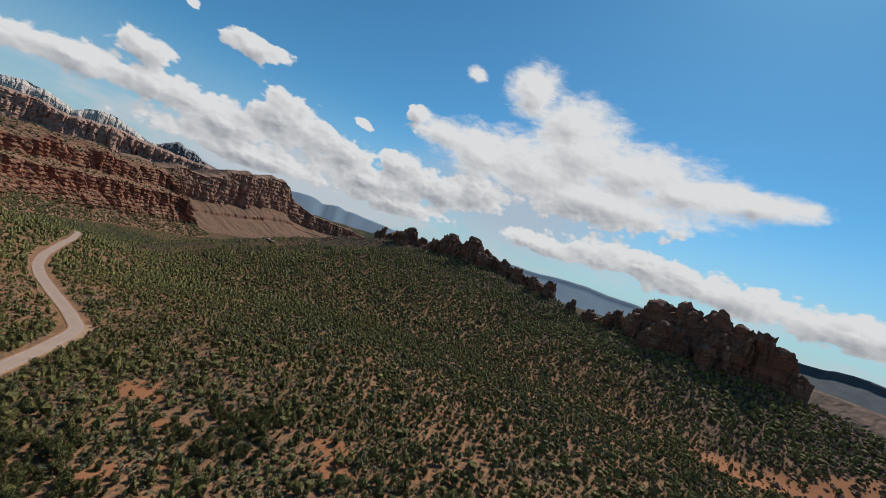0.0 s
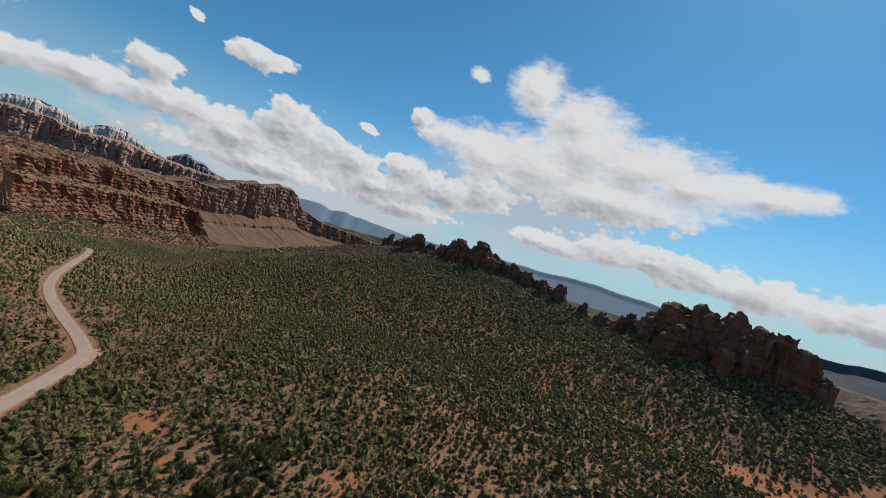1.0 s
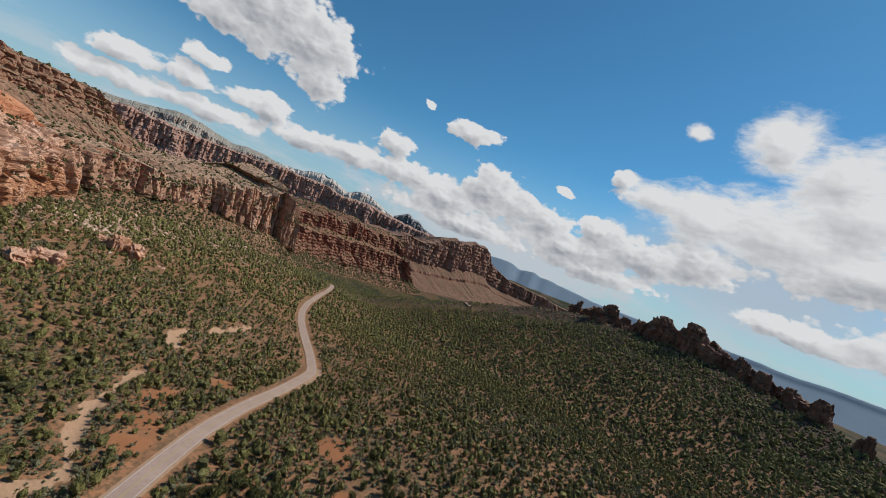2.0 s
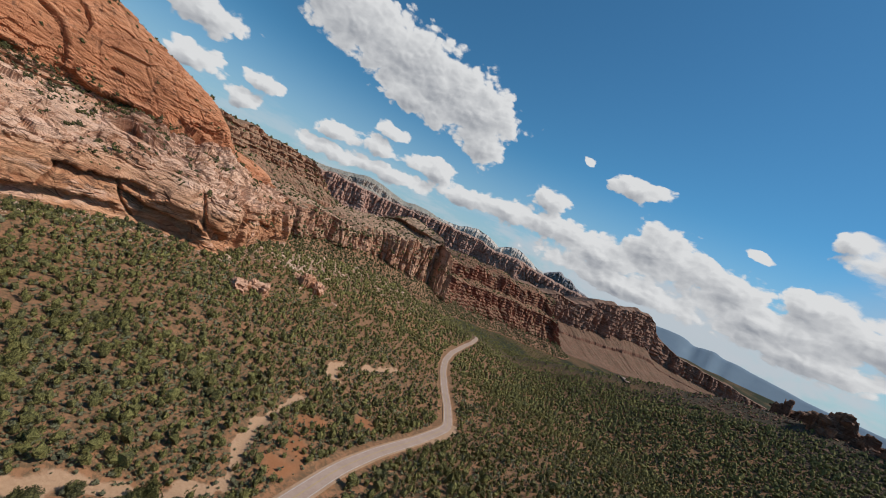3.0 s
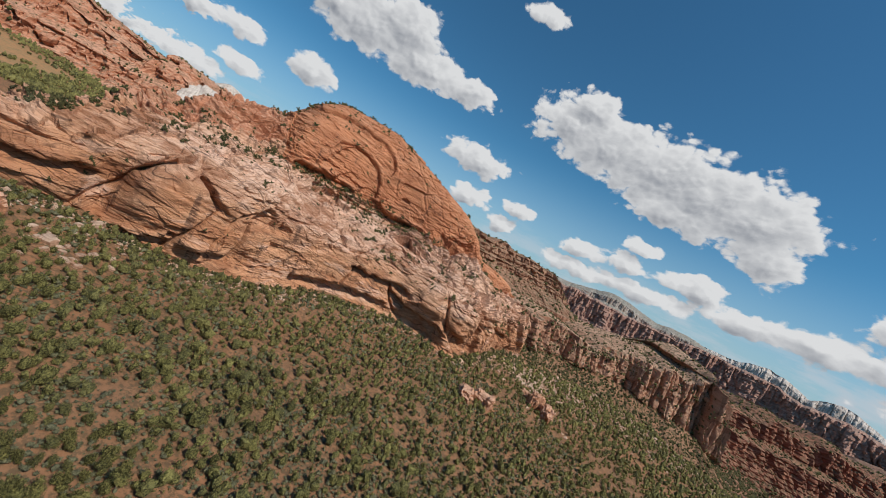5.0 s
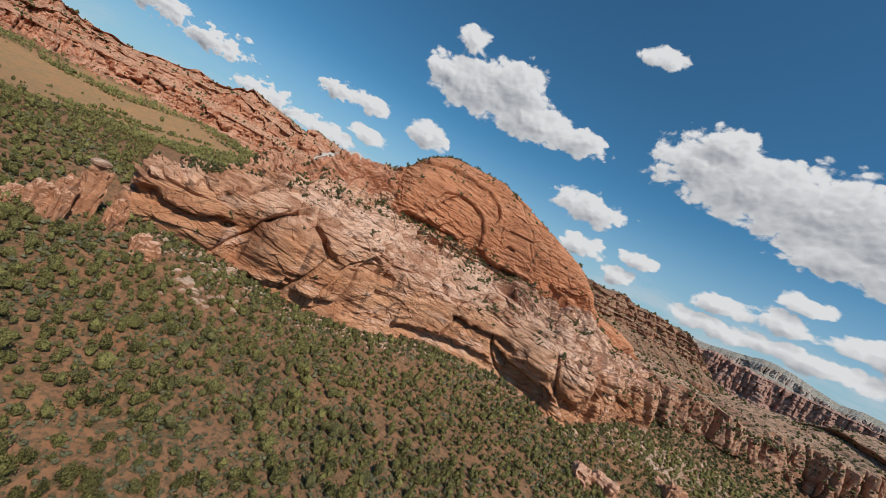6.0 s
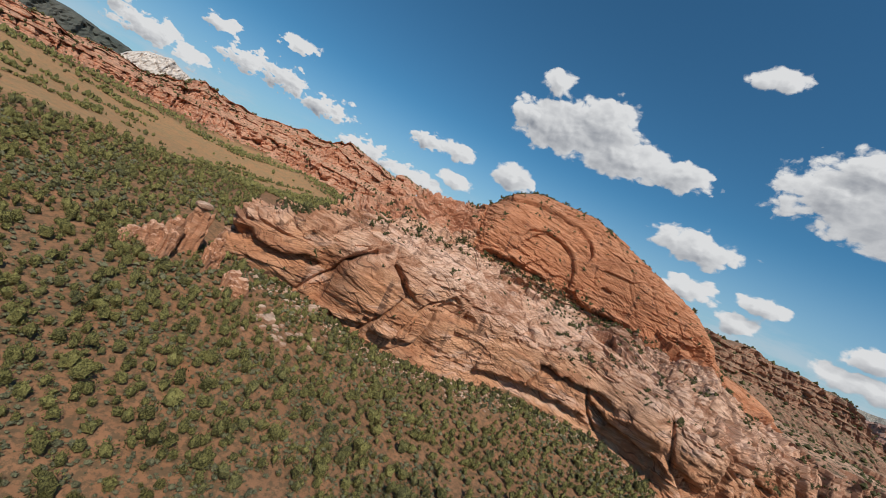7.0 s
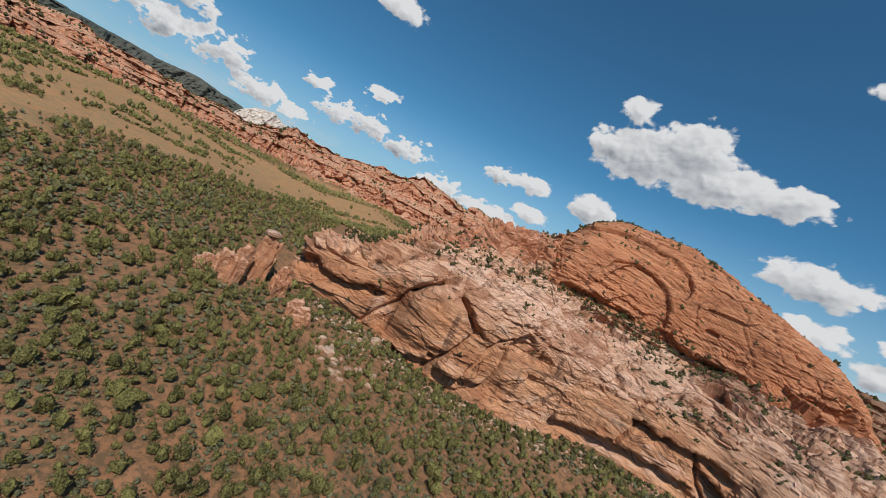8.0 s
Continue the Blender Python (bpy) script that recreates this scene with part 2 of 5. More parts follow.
        if plants:
            scrub = net.math("MULTIPLY", net.span(net.noise(at, 0.16, 6, 0.7), 0.48, 0.57), net.span(up, 0.35, 0.8))
            colour = net.mix(net.math("MULTIPLY", scrub, plants), colour, (0.05, 0.058, 0.028, 1))
        height = net.math("ADD", net.math("MULTIPLY", lines, 1.0), net.math("MULTIPLY", grain, 0.7))
        height = net.math("ADD", height, net.math("MULTIPLY", run, 0.6))
        return surface(net, colour, 0.92, net.add("ShaderNodeBump", {"Strength": bump, "Distance": 1.1, "Height": height}), 0.15)
    return material(name, build)


def soil_build(net):
    at = place_of(net)
    sand = net.add("ShaderNodeAttribute", out=2, attribute="sand")
    bare = net.add("ShaderNodeAttribute", out=2, attribute="bare")
    grass = net.add("ShaderNodeAttribute", out=2, attribute="grass")
    broad = net.noise(at, 0.015, 5, 0.6)
    patch = net.noise(at, 0.09, 6, 0.65)
    fine = net.noise(at, 0.9, 6, 0.7)
    colour = net.mix(net.span(patch, 0.35, 0.65), (0.255, 0.122, 0.062, 1), (0.345, 0.167, 0.086, 1))
    colour = net.mix(net.math("MULTIPLY", net.span(broad, 0.4, 0.65), 0.5), colour, (0.215, 0.125, 0.072, 1))
    # litter and low dry plants
    litter = net.math("MULTIPLY", net.span(net.noise(at, 0.42, 7, 0.75), 0.46, 0.56), net.math("SUBTRACT", 0.75, bare, clamp=True))
    colour = net.mix(litter, colour, (0.115, 0.083, 0.047, 1))
    turf = net.mix(net.span(patch, 0.4, 0.6), (0.31, 0.198, 0.098, 1), (0.40, 0.21, 0.10, 1))
    turf = net.mix(net.math("MULTIPLY", net.span(net.noise(at, 0.3, 7, 0.75), 0.48, 0.6), 0.4), turf, (0.13, 0.115, 0.06, 1))
    colour = net.mix(grass, colour, turf)
    colour = net.mix(net.math("MULTIPLY", bare, 0.8), colour, (0.31, 0.125, 0.055, 1))
    stony = net.mix(net.span(net.noise(at, 0.5, 6, 0.75), 0.42, 0.6), (0.075, 0.05, 0.038, 1), (0.17, 0.105, 0.075, 1))
    rubble = net.add("ShaderNodeAttribute", out=2, attribute="rubble")
    colour = net.mix(net.math("MULTIPLY", rubble, net.math("SUBTRACT", 1.0, bare, clamp=True)), colour, stony)
    edge = net.math("ADD", sand, net.math("MULTIPLY", net.math("SUBTRACT", net.noise(at, 0.25, 5), 0.5), 0.9))
    colour = net.mix(net.span(edge, 0.4, 0.62), colour, net.mix(fine, (0.35, 0.20, 0.115, 1), (0.46, 0.295, 0.185, 1)))
    colour = net.mix(0.5, colour, net.mix(fine, (0.6, 0.6, 0.6, 1), (1.4, 1.4, 1.4, 1)), "MULTIPLY")
    # far ground painted dark green as woods, the trees' own shade included
    north = net.span(net.add("ShaderNodeSeparateXYZ", (at,), 1), 150.0, 400.0)
    far = net.math("MULTIPLY", north, net.span(net.vec("LENGTH", net.vec("ADD", at, (100, -100, 0)), out=1), 480.0, 900.0))
    colour = net.mix(net.math("MULTIPLY", far, net.span(net.noise(at, 0.006, 6, 0.7), 0.35, 0.6, 0.55, 1.0)), colour, (0.026, 0.031, 0.016, 1))
    return surface(net, colour, 0.95, net.add("ShaderNodeBump", {"Strength": 0.7, "Distance": 0.5, "Height": fine}), 0.1)


def leaf(name, dark, light):
    """Foliage: every clump has its own tone; noise paints in shaded gaps and sunlit sprays."""
    def build(net):
        at = place_of(net)
        one = net.add("ShaderNodeNewGeometry", out="Random Per Island")
        tree = net.noise(at, 0.11, 3)
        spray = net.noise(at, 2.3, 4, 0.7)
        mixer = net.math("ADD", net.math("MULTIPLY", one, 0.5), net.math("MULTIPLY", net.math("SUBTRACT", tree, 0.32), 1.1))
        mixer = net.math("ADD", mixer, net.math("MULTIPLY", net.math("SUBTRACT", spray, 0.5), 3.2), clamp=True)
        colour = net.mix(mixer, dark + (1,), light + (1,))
        grey = net.span(net.noise(at, 0.05, 3), 0.5, 0.7, 0.0, 0.35)
        colour = net.mix(grey, colour, (0.085, 0.088, 0.06, 1))
        relief = net.add("ShaderNodeBump", {"Strength": 1.0, "Distance": 0.7, "Height": spray})
        return surface(net, colour, 0.8, relief, 0.15)
    return material(name, build)


def plain(name, a, b, scale=0.6, rough=0.9, bump=0.3):
    def build(net):
        at = place_of(net)
        n = net.noise(at, scale, 6, 0.65)
        m = net.noise(at, scale * 0.12, 3)
        colour = net.mix(net.span(net.math("ADD", net.math("MULTIPLY", n, 0.6), net.math("MULTIPLY", m, 0.4)), 0.35, 0.65), a + (1,), b + (1,))
        return surface(net, colour, rough, net.add("ShaderNodeBump", {"Strength": bump, "Distance": 0.2, "Height": n}), 0.2)
    return material(name, build)


SOIL = material("red_soil", soil_build)
SLICKROCK = rock("cream_slickrock", (0.46, 0.21, 0.106), (0.56, 0.295, 0.165), (0.64, 0.42, 0.305), bleach=0.95, streaks=0.75, bump=0.9, weathered=True, cracks=0.75, patches=0.7)
DOME_ROCK = rock("orange_sandstone", (0.41, 0.16, 0.078), (0.49, 0.205, 0.102), (0.53, 0.27, 0.155), bleach=0.4, streaks=0.6, bump=0.8, cracks=0.6, patches=0.4)
FINGER_ROCK = rock("pink_finger_rock", (0.44, 0.20, 0.105), (0.54, 0.285, 0.17), (0.60, 0.39, 0.28), bleach=0.6, streaks=0.5, bump=0.6)
SPIRE_ROCK = rock("banded_sandstone", (0.37, 0.175, 0.105), (0.48, 0.265, 0.17), (0.48, 0.32, 0.22), bleach=0.6, streaks=0.8, plants=0.8)
RED_ROCK = rock("red_bedded_rock", (0.225, 0.076, 0.047), (0.31, 0.118, 0.073), (0.30, 0.17, 0.11), band=0.14, bleach=0.7, streaks=0.5, plants=0.8)
MESA_ROCK = rock("brown_mesa_rock", (0.25, 0.125, 0.085), (0.34, 0.185, 0.13), (0.18, 0.118, 0.088), band=0.05, bleach=0.6, streaks=0.5, plants=0.3)
MESA_TALUS = rock("brown_shale_talus", (0.195, 0.092, 0.06), (0.24, 0.12, 0.08), (0.165, 0.10, 0.07), band=0.06, bleach=0.6, streaks=0.4, plants=0.5)
RED_TALUS = rock("red_earth_talus", (0.22, 0.105, 0.058), (0.30, 0.15, 0.085), (0.34, 0.20, 0.125), band=0.03, bleach=0.4, streaks=0.3, plants=0.7)
HOODOO_ROCK = rock("red_hoodoo_rock", (0.44, 0.175, 0.092), (0.53, 0.245, 0.145), (0.57, 0.33, 0.22), bleach=0.6, streaks=0.5, plants=0.5)
PINNACLE_ROCK = rock("dark_red_pinnacle_rock", (0.15, 0.082, 0.058), (0.215, 0.12, 0.082), (0.30, 0.185, 0.125), band=0.2, bleach=0.4, streaks=0.6)
WHITE_ROCK = rock("white_cap_rock", (0.48, 0.40, 0.34), (0.58, 0.51, 0.45), (0.63, 0.57, 0.51), band=0.02, bleach=0.5, streaks=0.0, plants=0.06, bump=0.4)
DISTANT_ROCK = rock("distant_red_rock", (0.34, 0.18, 0.135), (0.44, 0.25, 0.19), (0.36, 0.26, 0.21), bleach=0.5, streaks=0.3, plants=0.3, bump=0.6)
GREY_MESA_ROCK = rock("pale_wooded_mesa_rock", (0.34, 0.26, 0.21), (0.44, 0.37, 0.32), (0.30, 0.30, 0.26), band=0.02, bleach=0.6, streaks=0.3, plants=0.55, bump=0.6)
# greyed in the base colour to stand for distance haze
DARK_PEAK_ROCK = rock("hazy_dark_peak_rock", (0.20, 0.19, 0.20), (0.26, 0.24, 0.24), (0.28, 0.27, 0.27), band=0.02, bleach=0.4, streaks=0.3, bump=0.6)
STRATA_ROCK = rock("tan_bedded_rock", (0.28, 0.13, 0.078), (0.38, 0.205, 0.13), (0.32, 0.205, 0.135), band=0.16, bleach=0.6, streaks=0.5, plants=0.6)
DARK_SLOPE = plain("wooded_far_slope", (0.055, 0.066, 0.055), (0.10, 0.098, 0.082), 0.03)
PINK_SLOPE = plain("pink_valley_soil", (0.12, 0.08, 0.055), (0.27, 0.165, 0.115), 0.03)
# the blue haze of distance is painted into these two base colours
HAZE_TINTED_SLOPE = plain("haze_tinted_wooded_slope", (0.052, 0.068, 0.078), (0.085, 0.098, 0.105), 0.012)
HAZE_BLUE = plain("painted_haze_blue", (0.165, 0.22, 0.275), (0.185, 0.24, 0.29), 0.008, 1.0, 0.0)
BOULDER_ROCK = rock("fallen_sandstone", (0.42, 0.24, 0.15), (0.50, 0.31, 0.21), (0.58, 0.44, 0.34), bleach=0.6, streaks=0.3)
ASPHALT = plain("red_chip_road", (0.31, 0.215, 0.17), (0.38, 0.27, 0.215), 0.9, 0.85, 0.15)
SHOULDER = plain("gravel_shoulder", (0.30, 0.18, 0.105), (0.40, 0.25, 0.155), 0.5)
WHITE_PAINT = plain("white_road_paint", (0.44, 0.41, 0.37), (0.56, 0.53, 0.48), 2.0, 0.7, 0.05)
YELLOW_PAINT = plain("yellow_road_paint", (0.36, 0.25, 0.10), (0.42, 0.29, 0.12), 2.0, 0.7, 0.05)
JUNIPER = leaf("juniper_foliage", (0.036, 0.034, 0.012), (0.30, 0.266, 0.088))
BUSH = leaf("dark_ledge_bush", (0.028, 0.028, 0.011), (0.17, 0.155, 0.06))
# darker foliage colours: the cloud shade over the ridge is painted in
SHADED_BRUSH = leaf("shaded_ridge_brush", (0.026, 0.026, 0.013), (0.13, 0.118, 0.06))
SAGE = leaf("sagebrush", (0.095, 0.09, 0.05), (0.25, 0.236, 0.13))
BARK = plain("grey_bark", (0.10, 0.075, 0.055), (0.17, 0.13, 0.10), 3.0)

# ---- terrain ----
def hash01(ix, iy, iz, seed):
    h = (ix.astype(np.uint32) * np.uint32(0x8DA6B343)) ^ (iy.astype(np.uint32) * np.uint32(0xD8163841)) ^ (iz.astype(np.uint32) * np.uint32(0xCB1AB31F))
    h = h ^ np.uint32((seed * 2654435761) & 0xFFFFFFFF)
    h = (h ^ (h >> np.uint32(13))) * np.uint32(0x5BD1E995)
    h = (h ^ (h >> np.uint32(15))) * np.uint32(0x27D4EB2D)
    return (h ^ (h >> np.uint32(14))).astype(np.float64) / 4294967295.0


def vnoise(x, y, z, seed=0):
    """Smooth lattice noise, -1 to 1."""
    x, y, z = np.broadcast_arrays(np.asarray(x, float), np.asarray(y, float), np.asarray(z, float))
    fx, fy, fz = np.floor(x), np.floor(y), np.floor(z)
    ix, iy, iz = fx.astype(np.int64), fy.astype(np.int64), fz.astype(np.int64)
    tx, ty, tz = x - fx, y - fy, z - fz
    tx, ty, tz = tx * tx * (3 - 2 * tx), ty * ty * (3 - 2 * ty), tz * tz * (3 - 2 * tz)
    total = 0.0
    for dx in (0, 1):
        for dy in (0, 1):
            for dz in (0, 1):
                w = (tx if dx else 1 - tx) * (ty if dy else 1 - ty) * (tz if dz else 1 - tz)
                total = total + w * hash01(ix + dx, iy + dy, iz + dz, seed)
    return total * 2 - 1


def fbm(x, y, z, octaves=4, seed=0, gain=0.5):
    total, amp, norm, f = 0.0, 1.0, 0.0, 1.0
    for k in range(octaves):
        total = total + amp * vnoise(x * f, y * f, z * f, seed + 17 * k)
        norm += amp
        amp *= gain
        f *= 2.03
    return total / norm


def worley(x, y, z, seed=0):
    """Cells: distance to the border between the two nearest cells, and a random number for each cell."""
    fx, fy, fz = np.floor(x), np.floor(y), np.floor(z)
    first, second, mark = np.full(x.shape, 9.0), np.full(x.shape, 9.0), np.zeros(x.shape)
    for dx in (-1, 0, 1):
        for dy in (-1, 0, 1):
            for dz in (-1, 0, 1):
                cx, cy, cz = fx + dx, fy + dy, fz + dz
                ix, iy, iz = cx.astype(np.int64), cy.astype(np.int64), cz.astype(np.int64)
                d = np.sqrt((cx + hash01(ix, iy, iz, seed) - x) ** 2 + (cy + hash01(ix, iy, iz, seed + 1) - y) ** 2 + (cz + hash01(ix, iy, iz, seed + 2) - z) ** 2)
                closer = d < first
                second = np.where(closer, first, np.minimum(second, d))
                mark = np.where(closer, hash01(ix, iy, iz, seed + 3), mark)
                first = np.where(closer, d, first)
    return second - first, mark


def facets(x, y, z, seed=0):
    """Cells that are each a plane of their own tilt, as broken rock shows them."""
    fx, fy, fz = np.floor(x), np.floor(y), np.floor(z)
    best, out = np.full(x.shape, 9.0), np.zeros(x.shape)
    for dx in (-1, 0, 1):
        for dy in (-1, 0, 1):
            for dz in (-1, 0, 1):
                ix, iy, iz = (fx + dx).astype(np.int64), (fy + dy).astype(np.int64), (fz + dz).astype(np.int64)
                ox, oy, oz = (f + g + hash01(ix, iy, iz, seed + k) - v for f, g, v, k in ((fx, dx, x, 0), (fy, dy, y, 1), (fz, dz, z, 2)))
                far = ox * ox + oy * oy + oz * oz
                tilt = (hash01(ix, iy, iz, seed + 3) - 0.5) * ox + (hash01(ix, iy, iz, seed + 4) - 0.5) * oy + 0.5 * (hash01(ix, iy, iz, seed + 5) - 0.5)
                closer = far < best
                best, out = np.where(closer, far, best), np.where(closer, tilt, out)
    return out * 2


def smooth(t):
    t = np.clip(t, 0, 1)
    return t * t * (3 - 2 * t)


def line_distance(x, y, line):
    """Distance to a polyline, and how far along it (in points) the nearest place is."""
    best, where = np.full(np.shape(x), 1e9), np.zeros(np.shape(x))
    for k in range(len(line) - 1):
        (ax, ay), (bx, by) = line[k][:2], line[k + 1][:2]
        u = np.clip(((x - ax) * (bx - ax) + (y - ay) * (by - ay)) / ((bx - ax) ** 2 + (by - ay) ** 2), 0, 1)
        d = np.hypot(x - ax - u * (bx - ax), y - ay - u * (by - ay))
        near = d < best
        best, where = np.where(near, d, best), np.where(near, k + u, where)
    return best, where


# hills and hollows of the open slope: x, y, spread, height
HILLS = ((-520, 1150, 225, -66), (-520, 820, 195, 6), (-380, 480, 120, -14), (-230, 430, 97, 8), (-220, 240, 67, -16),
         (-230, 120, 67, -8), (-90, 250, 90, 14), (-30, 420, 105, 19), (120, 280, 112, 21), (300, 280, 112, 20),
         (180, 460, 97, 20), (-100, 720, 150, 28), (-450, 90, 82, 7), (-380, 20, 82, -5),
         (-300, -80, 75, -19), (-200, -330, 112, 5), (-330, -520, 135, -29), (-700, 420, 135, 21), (-800, 1400, 450, -60))
# crest of the pinnacle ridge: x, y, z
CREST = ((-330, 940, -40), (-262, 932, 22), (-158, 940, 96), (-60, 890, 110), (60, 845, 120), (140, 830, 112), (229, 785, 98), (275, 690, 82),
         (305, 590, 98), (340, 515, 108), (400, 458, 100), (450, 425, 92), (518, 376, 84), (607, 328, 72), (740, 285, 45))


def base_height(x, y):
    x, y = np.asarray(x, float), np.asarray(y, float)
    z = 56 - 0.165 * 700 * np.tanh(y / 700)
    for hx, hy, spread, h in HILLS:
        z = z + h * np.exp(-((x - hx) ** 2 + (y - hy) ** 2) / (2 * spread ** 2))
    ridge = np.full(np.shape(x), -999.0)
    for (ax, ay, az), (bx, by, bz) in zip(CREST[:-1], CREST[1:]):
        u = np.clip(((x - ax) * (bx - ax) + (y - ay) * (by - ay)) / ((bx - ax) ** 2 + (by - ay) ** 2), 0, 1)
        d = np.hypot(x - ax - u * (bx - ax), y - ay - u * (by - ay))
        ridge = np.maximum(ridge, az + u * (bz - az) + 6 - 0.36 * np.sqrt(d * d + 12 ** 2))
    ridge = ridge + 5 * fbm(x / 60, y / 60, 0, 3, 5)
    z = np.maximum(z, ridge) + 5 * np.clip(1 - np.abs(z - ridge) / 20, 0, 1) ** 2
    r = np.hypot(x + 100, y - 100)
    far = smooth((r - 2600) / 2200)
    low = -70 - 75 * smooth((y - 300) / 700) * smooth((450 - x) / 500)
    z = np.where(r > 1200, z * (1 - smooth((r - 1200) / 900)) + low * smooth((r - 1200) / 900), z)
    z = z * (1 - far) + (35 + 14 * fbm(x / 700, y / 700, 3, 3, 9)) * far
    return z + 2.2 * fbm(x / 70, y / 70, 0, 3, 2) + 0.6 * fbm(x / 14, y / 14, 0, 2, 3)

# ---- mesh helpers ----
def build_mesh(name, verts, faces, mat, smooth_faces=False):
    """A mesh from arrays; faces all have the same number of corners."""
    verts, faces = np.asarray(verts, np.float32).reshape(-1, 3), np.asarray(faces, np.int32)
    me = bpy.data.meshes.new(name)
    n, k = faces.shape
    me.vertices.add(len(verts))
    me.vertices.foreach_set("co", verts.ravel())
    me.loops.add(n * k)
    me.loops.foreach_set("vertex_index", faces.ravel())
    me.polygons.add(n)
    me.polygons.foreach_set("loop_start", np.arange(0, n * k, k, dtype=np.int32))
    me.polygons.foreach_set("use_smooth", np.full(n, smooth_faces))
    me.update(calc_edges=True)
    me.validate()
    me.materials.append(mat)
    return me


def grid_faces(rows, cols, closed=False):
    r, c = np.meshgrid(np.arange(rows - 1), np.arange(cols if closed else cols - 1), indexing="ij")
    d = (c + 1) % cols
    return np.stack([r * cols + c, r * cols + d, (r + 1) * cols + d, (r + 1) * cols + c], -1).reshape(-1, 4)


def part(name, bm, mat, parent, label=""):
    """One bmesh or mesh as a part of its thing."""
    if isinstance(bm, bmesh.types.BMesh):
        me = bpy.data.meshes.new(name)
        bm.to_mesh(me)
        bm.free()
        me.materials.append(mat)
    else:
        me = bm
    ob = new(name, me)
    ob.parent = parent
    return tagged(ob, label)


def resample(line, step):
    """A polyline rounded off and cut into even steps."""
    p = np.array(line, float)
    k = np.linspace(0, len(p) - 1, len(p) * 40)
    q = np.stack([np.interp(k, range(len(p)), p[:, j]) for j in range(p.shape[1])], 1)
    width = 41
    pad = np.concatenate([2 * q[:1] - q[1:width // 2 + 1][::-1], q, 2 * q[-1:] - q[-width // 2:-1][::-1]])
    ker = np.hanning(width + 2)[1:-1]
    q = np.stack([np.convolve(pad[:, j], ker / ker.sum(), "valid") for j in range(p.shape[1])], 1)
    run = np.r_[0, np.cumsum(np.linalg.norm(np.diff(q[:, :2], axis=0), axis=1))]
    s = np.linspace(0, run[-1], max(2, int(run[-1] / step)))
    return np.stack([np.interp(s, run, q[:, j]) for j in range(q.shape[1])], 1)


# ---- road, washes and open ground ----
ROAD = resample(((150, -250), (75, -165), (0, -82), (-35, -35), (-60, 5), (-85, 38), (-107, 71), (-128, 99), (-149, 128), (-169, 162), (-186, 196), (-205, 233), (-222, 266), (-252, 289),
                 (-289, 312), (-335, 346), (-395, 400), (-450, 460), (-490, 516), (-540, 588), (-600, 660), (-640, 700)), 3.0)
SPUR = resample(((-352, 845), (-366, 862), (-385, 888), (-400, 908), (-430, 940)), 4.0)
WASHES = (((-100, -1), (-109, 5), (-122, 16), (-128, 31), (-128, 48), (-131, 75), (-147, 81), (-164, 88), (-186, 102), (-207, 120), (-225, 138)),
          ((-257, 175), (-262, 166), (-272, 174), (-283, 190)), ((-283, 204), (-296, 232), (-306, 260)))
CLEARINGS = ((-190, 130, 13), (-178, 118, 9), (-161, 107, 10), (-147, 98, 8), (-203, 168, 11), (-110, 172, 12), (-96, 163, 6), (-84, 145, 6), (-66, 122, 7), (-18, 158, 11),
             (-12, 146, 9), (-76, 116, 6), (-230, 240, 8))
road_ground = base_height(ROAD[:, 0], ROAD[:, 1])
ROAD_Z = np.convolve(np.pad(road_ground, 12, mode="edge"), np.ones(25) / 25, "valid")


def ground_height(x, y):
    z = base_height(x, y)
    d, k = line_distance(x, y, ROAD[::3])
    lane = np.interp(k * 3, range(len(ROAD_Z)), ROAD_Z)
    w = smooth((13 - d) / 7)
    z = z * (1 - w) + (lane - 0.35) * w
    for wash in WASHES:
        d, _ = line_distance(x, y, wash)
        z = z - 1.6 * np.exp(-(d / 4.5) ** 2)
    return z


def open_ground(x, y):
    """How sandy, how bare and how grassy the ground is."""
    sand, bare = np.zeros(np.shape(x)), np.zeros(np.shape(x))
    for wash in WASHES:
        d, _ = line_distance(x, y, wash)
        sand = np.maximum(sand, smooth((4.4 + 3.4 * vnoise(x / 9, y / 9, 0, 31) - d) / 3.5))
    for cx, cy, r in CLEARINGS:
        d = np.hypot(x - cx, y - cy) + 6 * fbm(x / 11, y / 11, 0, 2, 33)
        bare = np.maximum(bare, smooth((r - d) / 5))
    d, _ = line_distance(x, y, ((258, 290), (305, 296), (426, 310), (571, 340)))
    bare = np.maximum(bare, smooth((25 + 22 * fbm(x / 50, y / 50, 0, 3, 35) - d) / 10))
    bare = np.maximum(bare, smooth((fbm(x / 26, y / 26, 0, 3, 36) - 0.68) / 0.1) * 0.6)
    grass = smooth((y + 690 + 30 * fbm(x / 60, y / 60, 1, 3, 37)) / 40) * smooth((-270 + 0.45 * (x + 95) - y + 45 * fbm(x / 80, y / 80, 2, 3, 38)) / 30)
    grass = grass * smooth((x + 560) / 60)
    d, k = line_distance(x, y, [c[:2] for c in CREST])
    rubble = smooth((190 + 60 * fbm(x / 70, y / 70, 3, 3, 39) - d) / 110) * smooth((k - 0.3) / 0.8)
    return sand, bare, grass, rubble


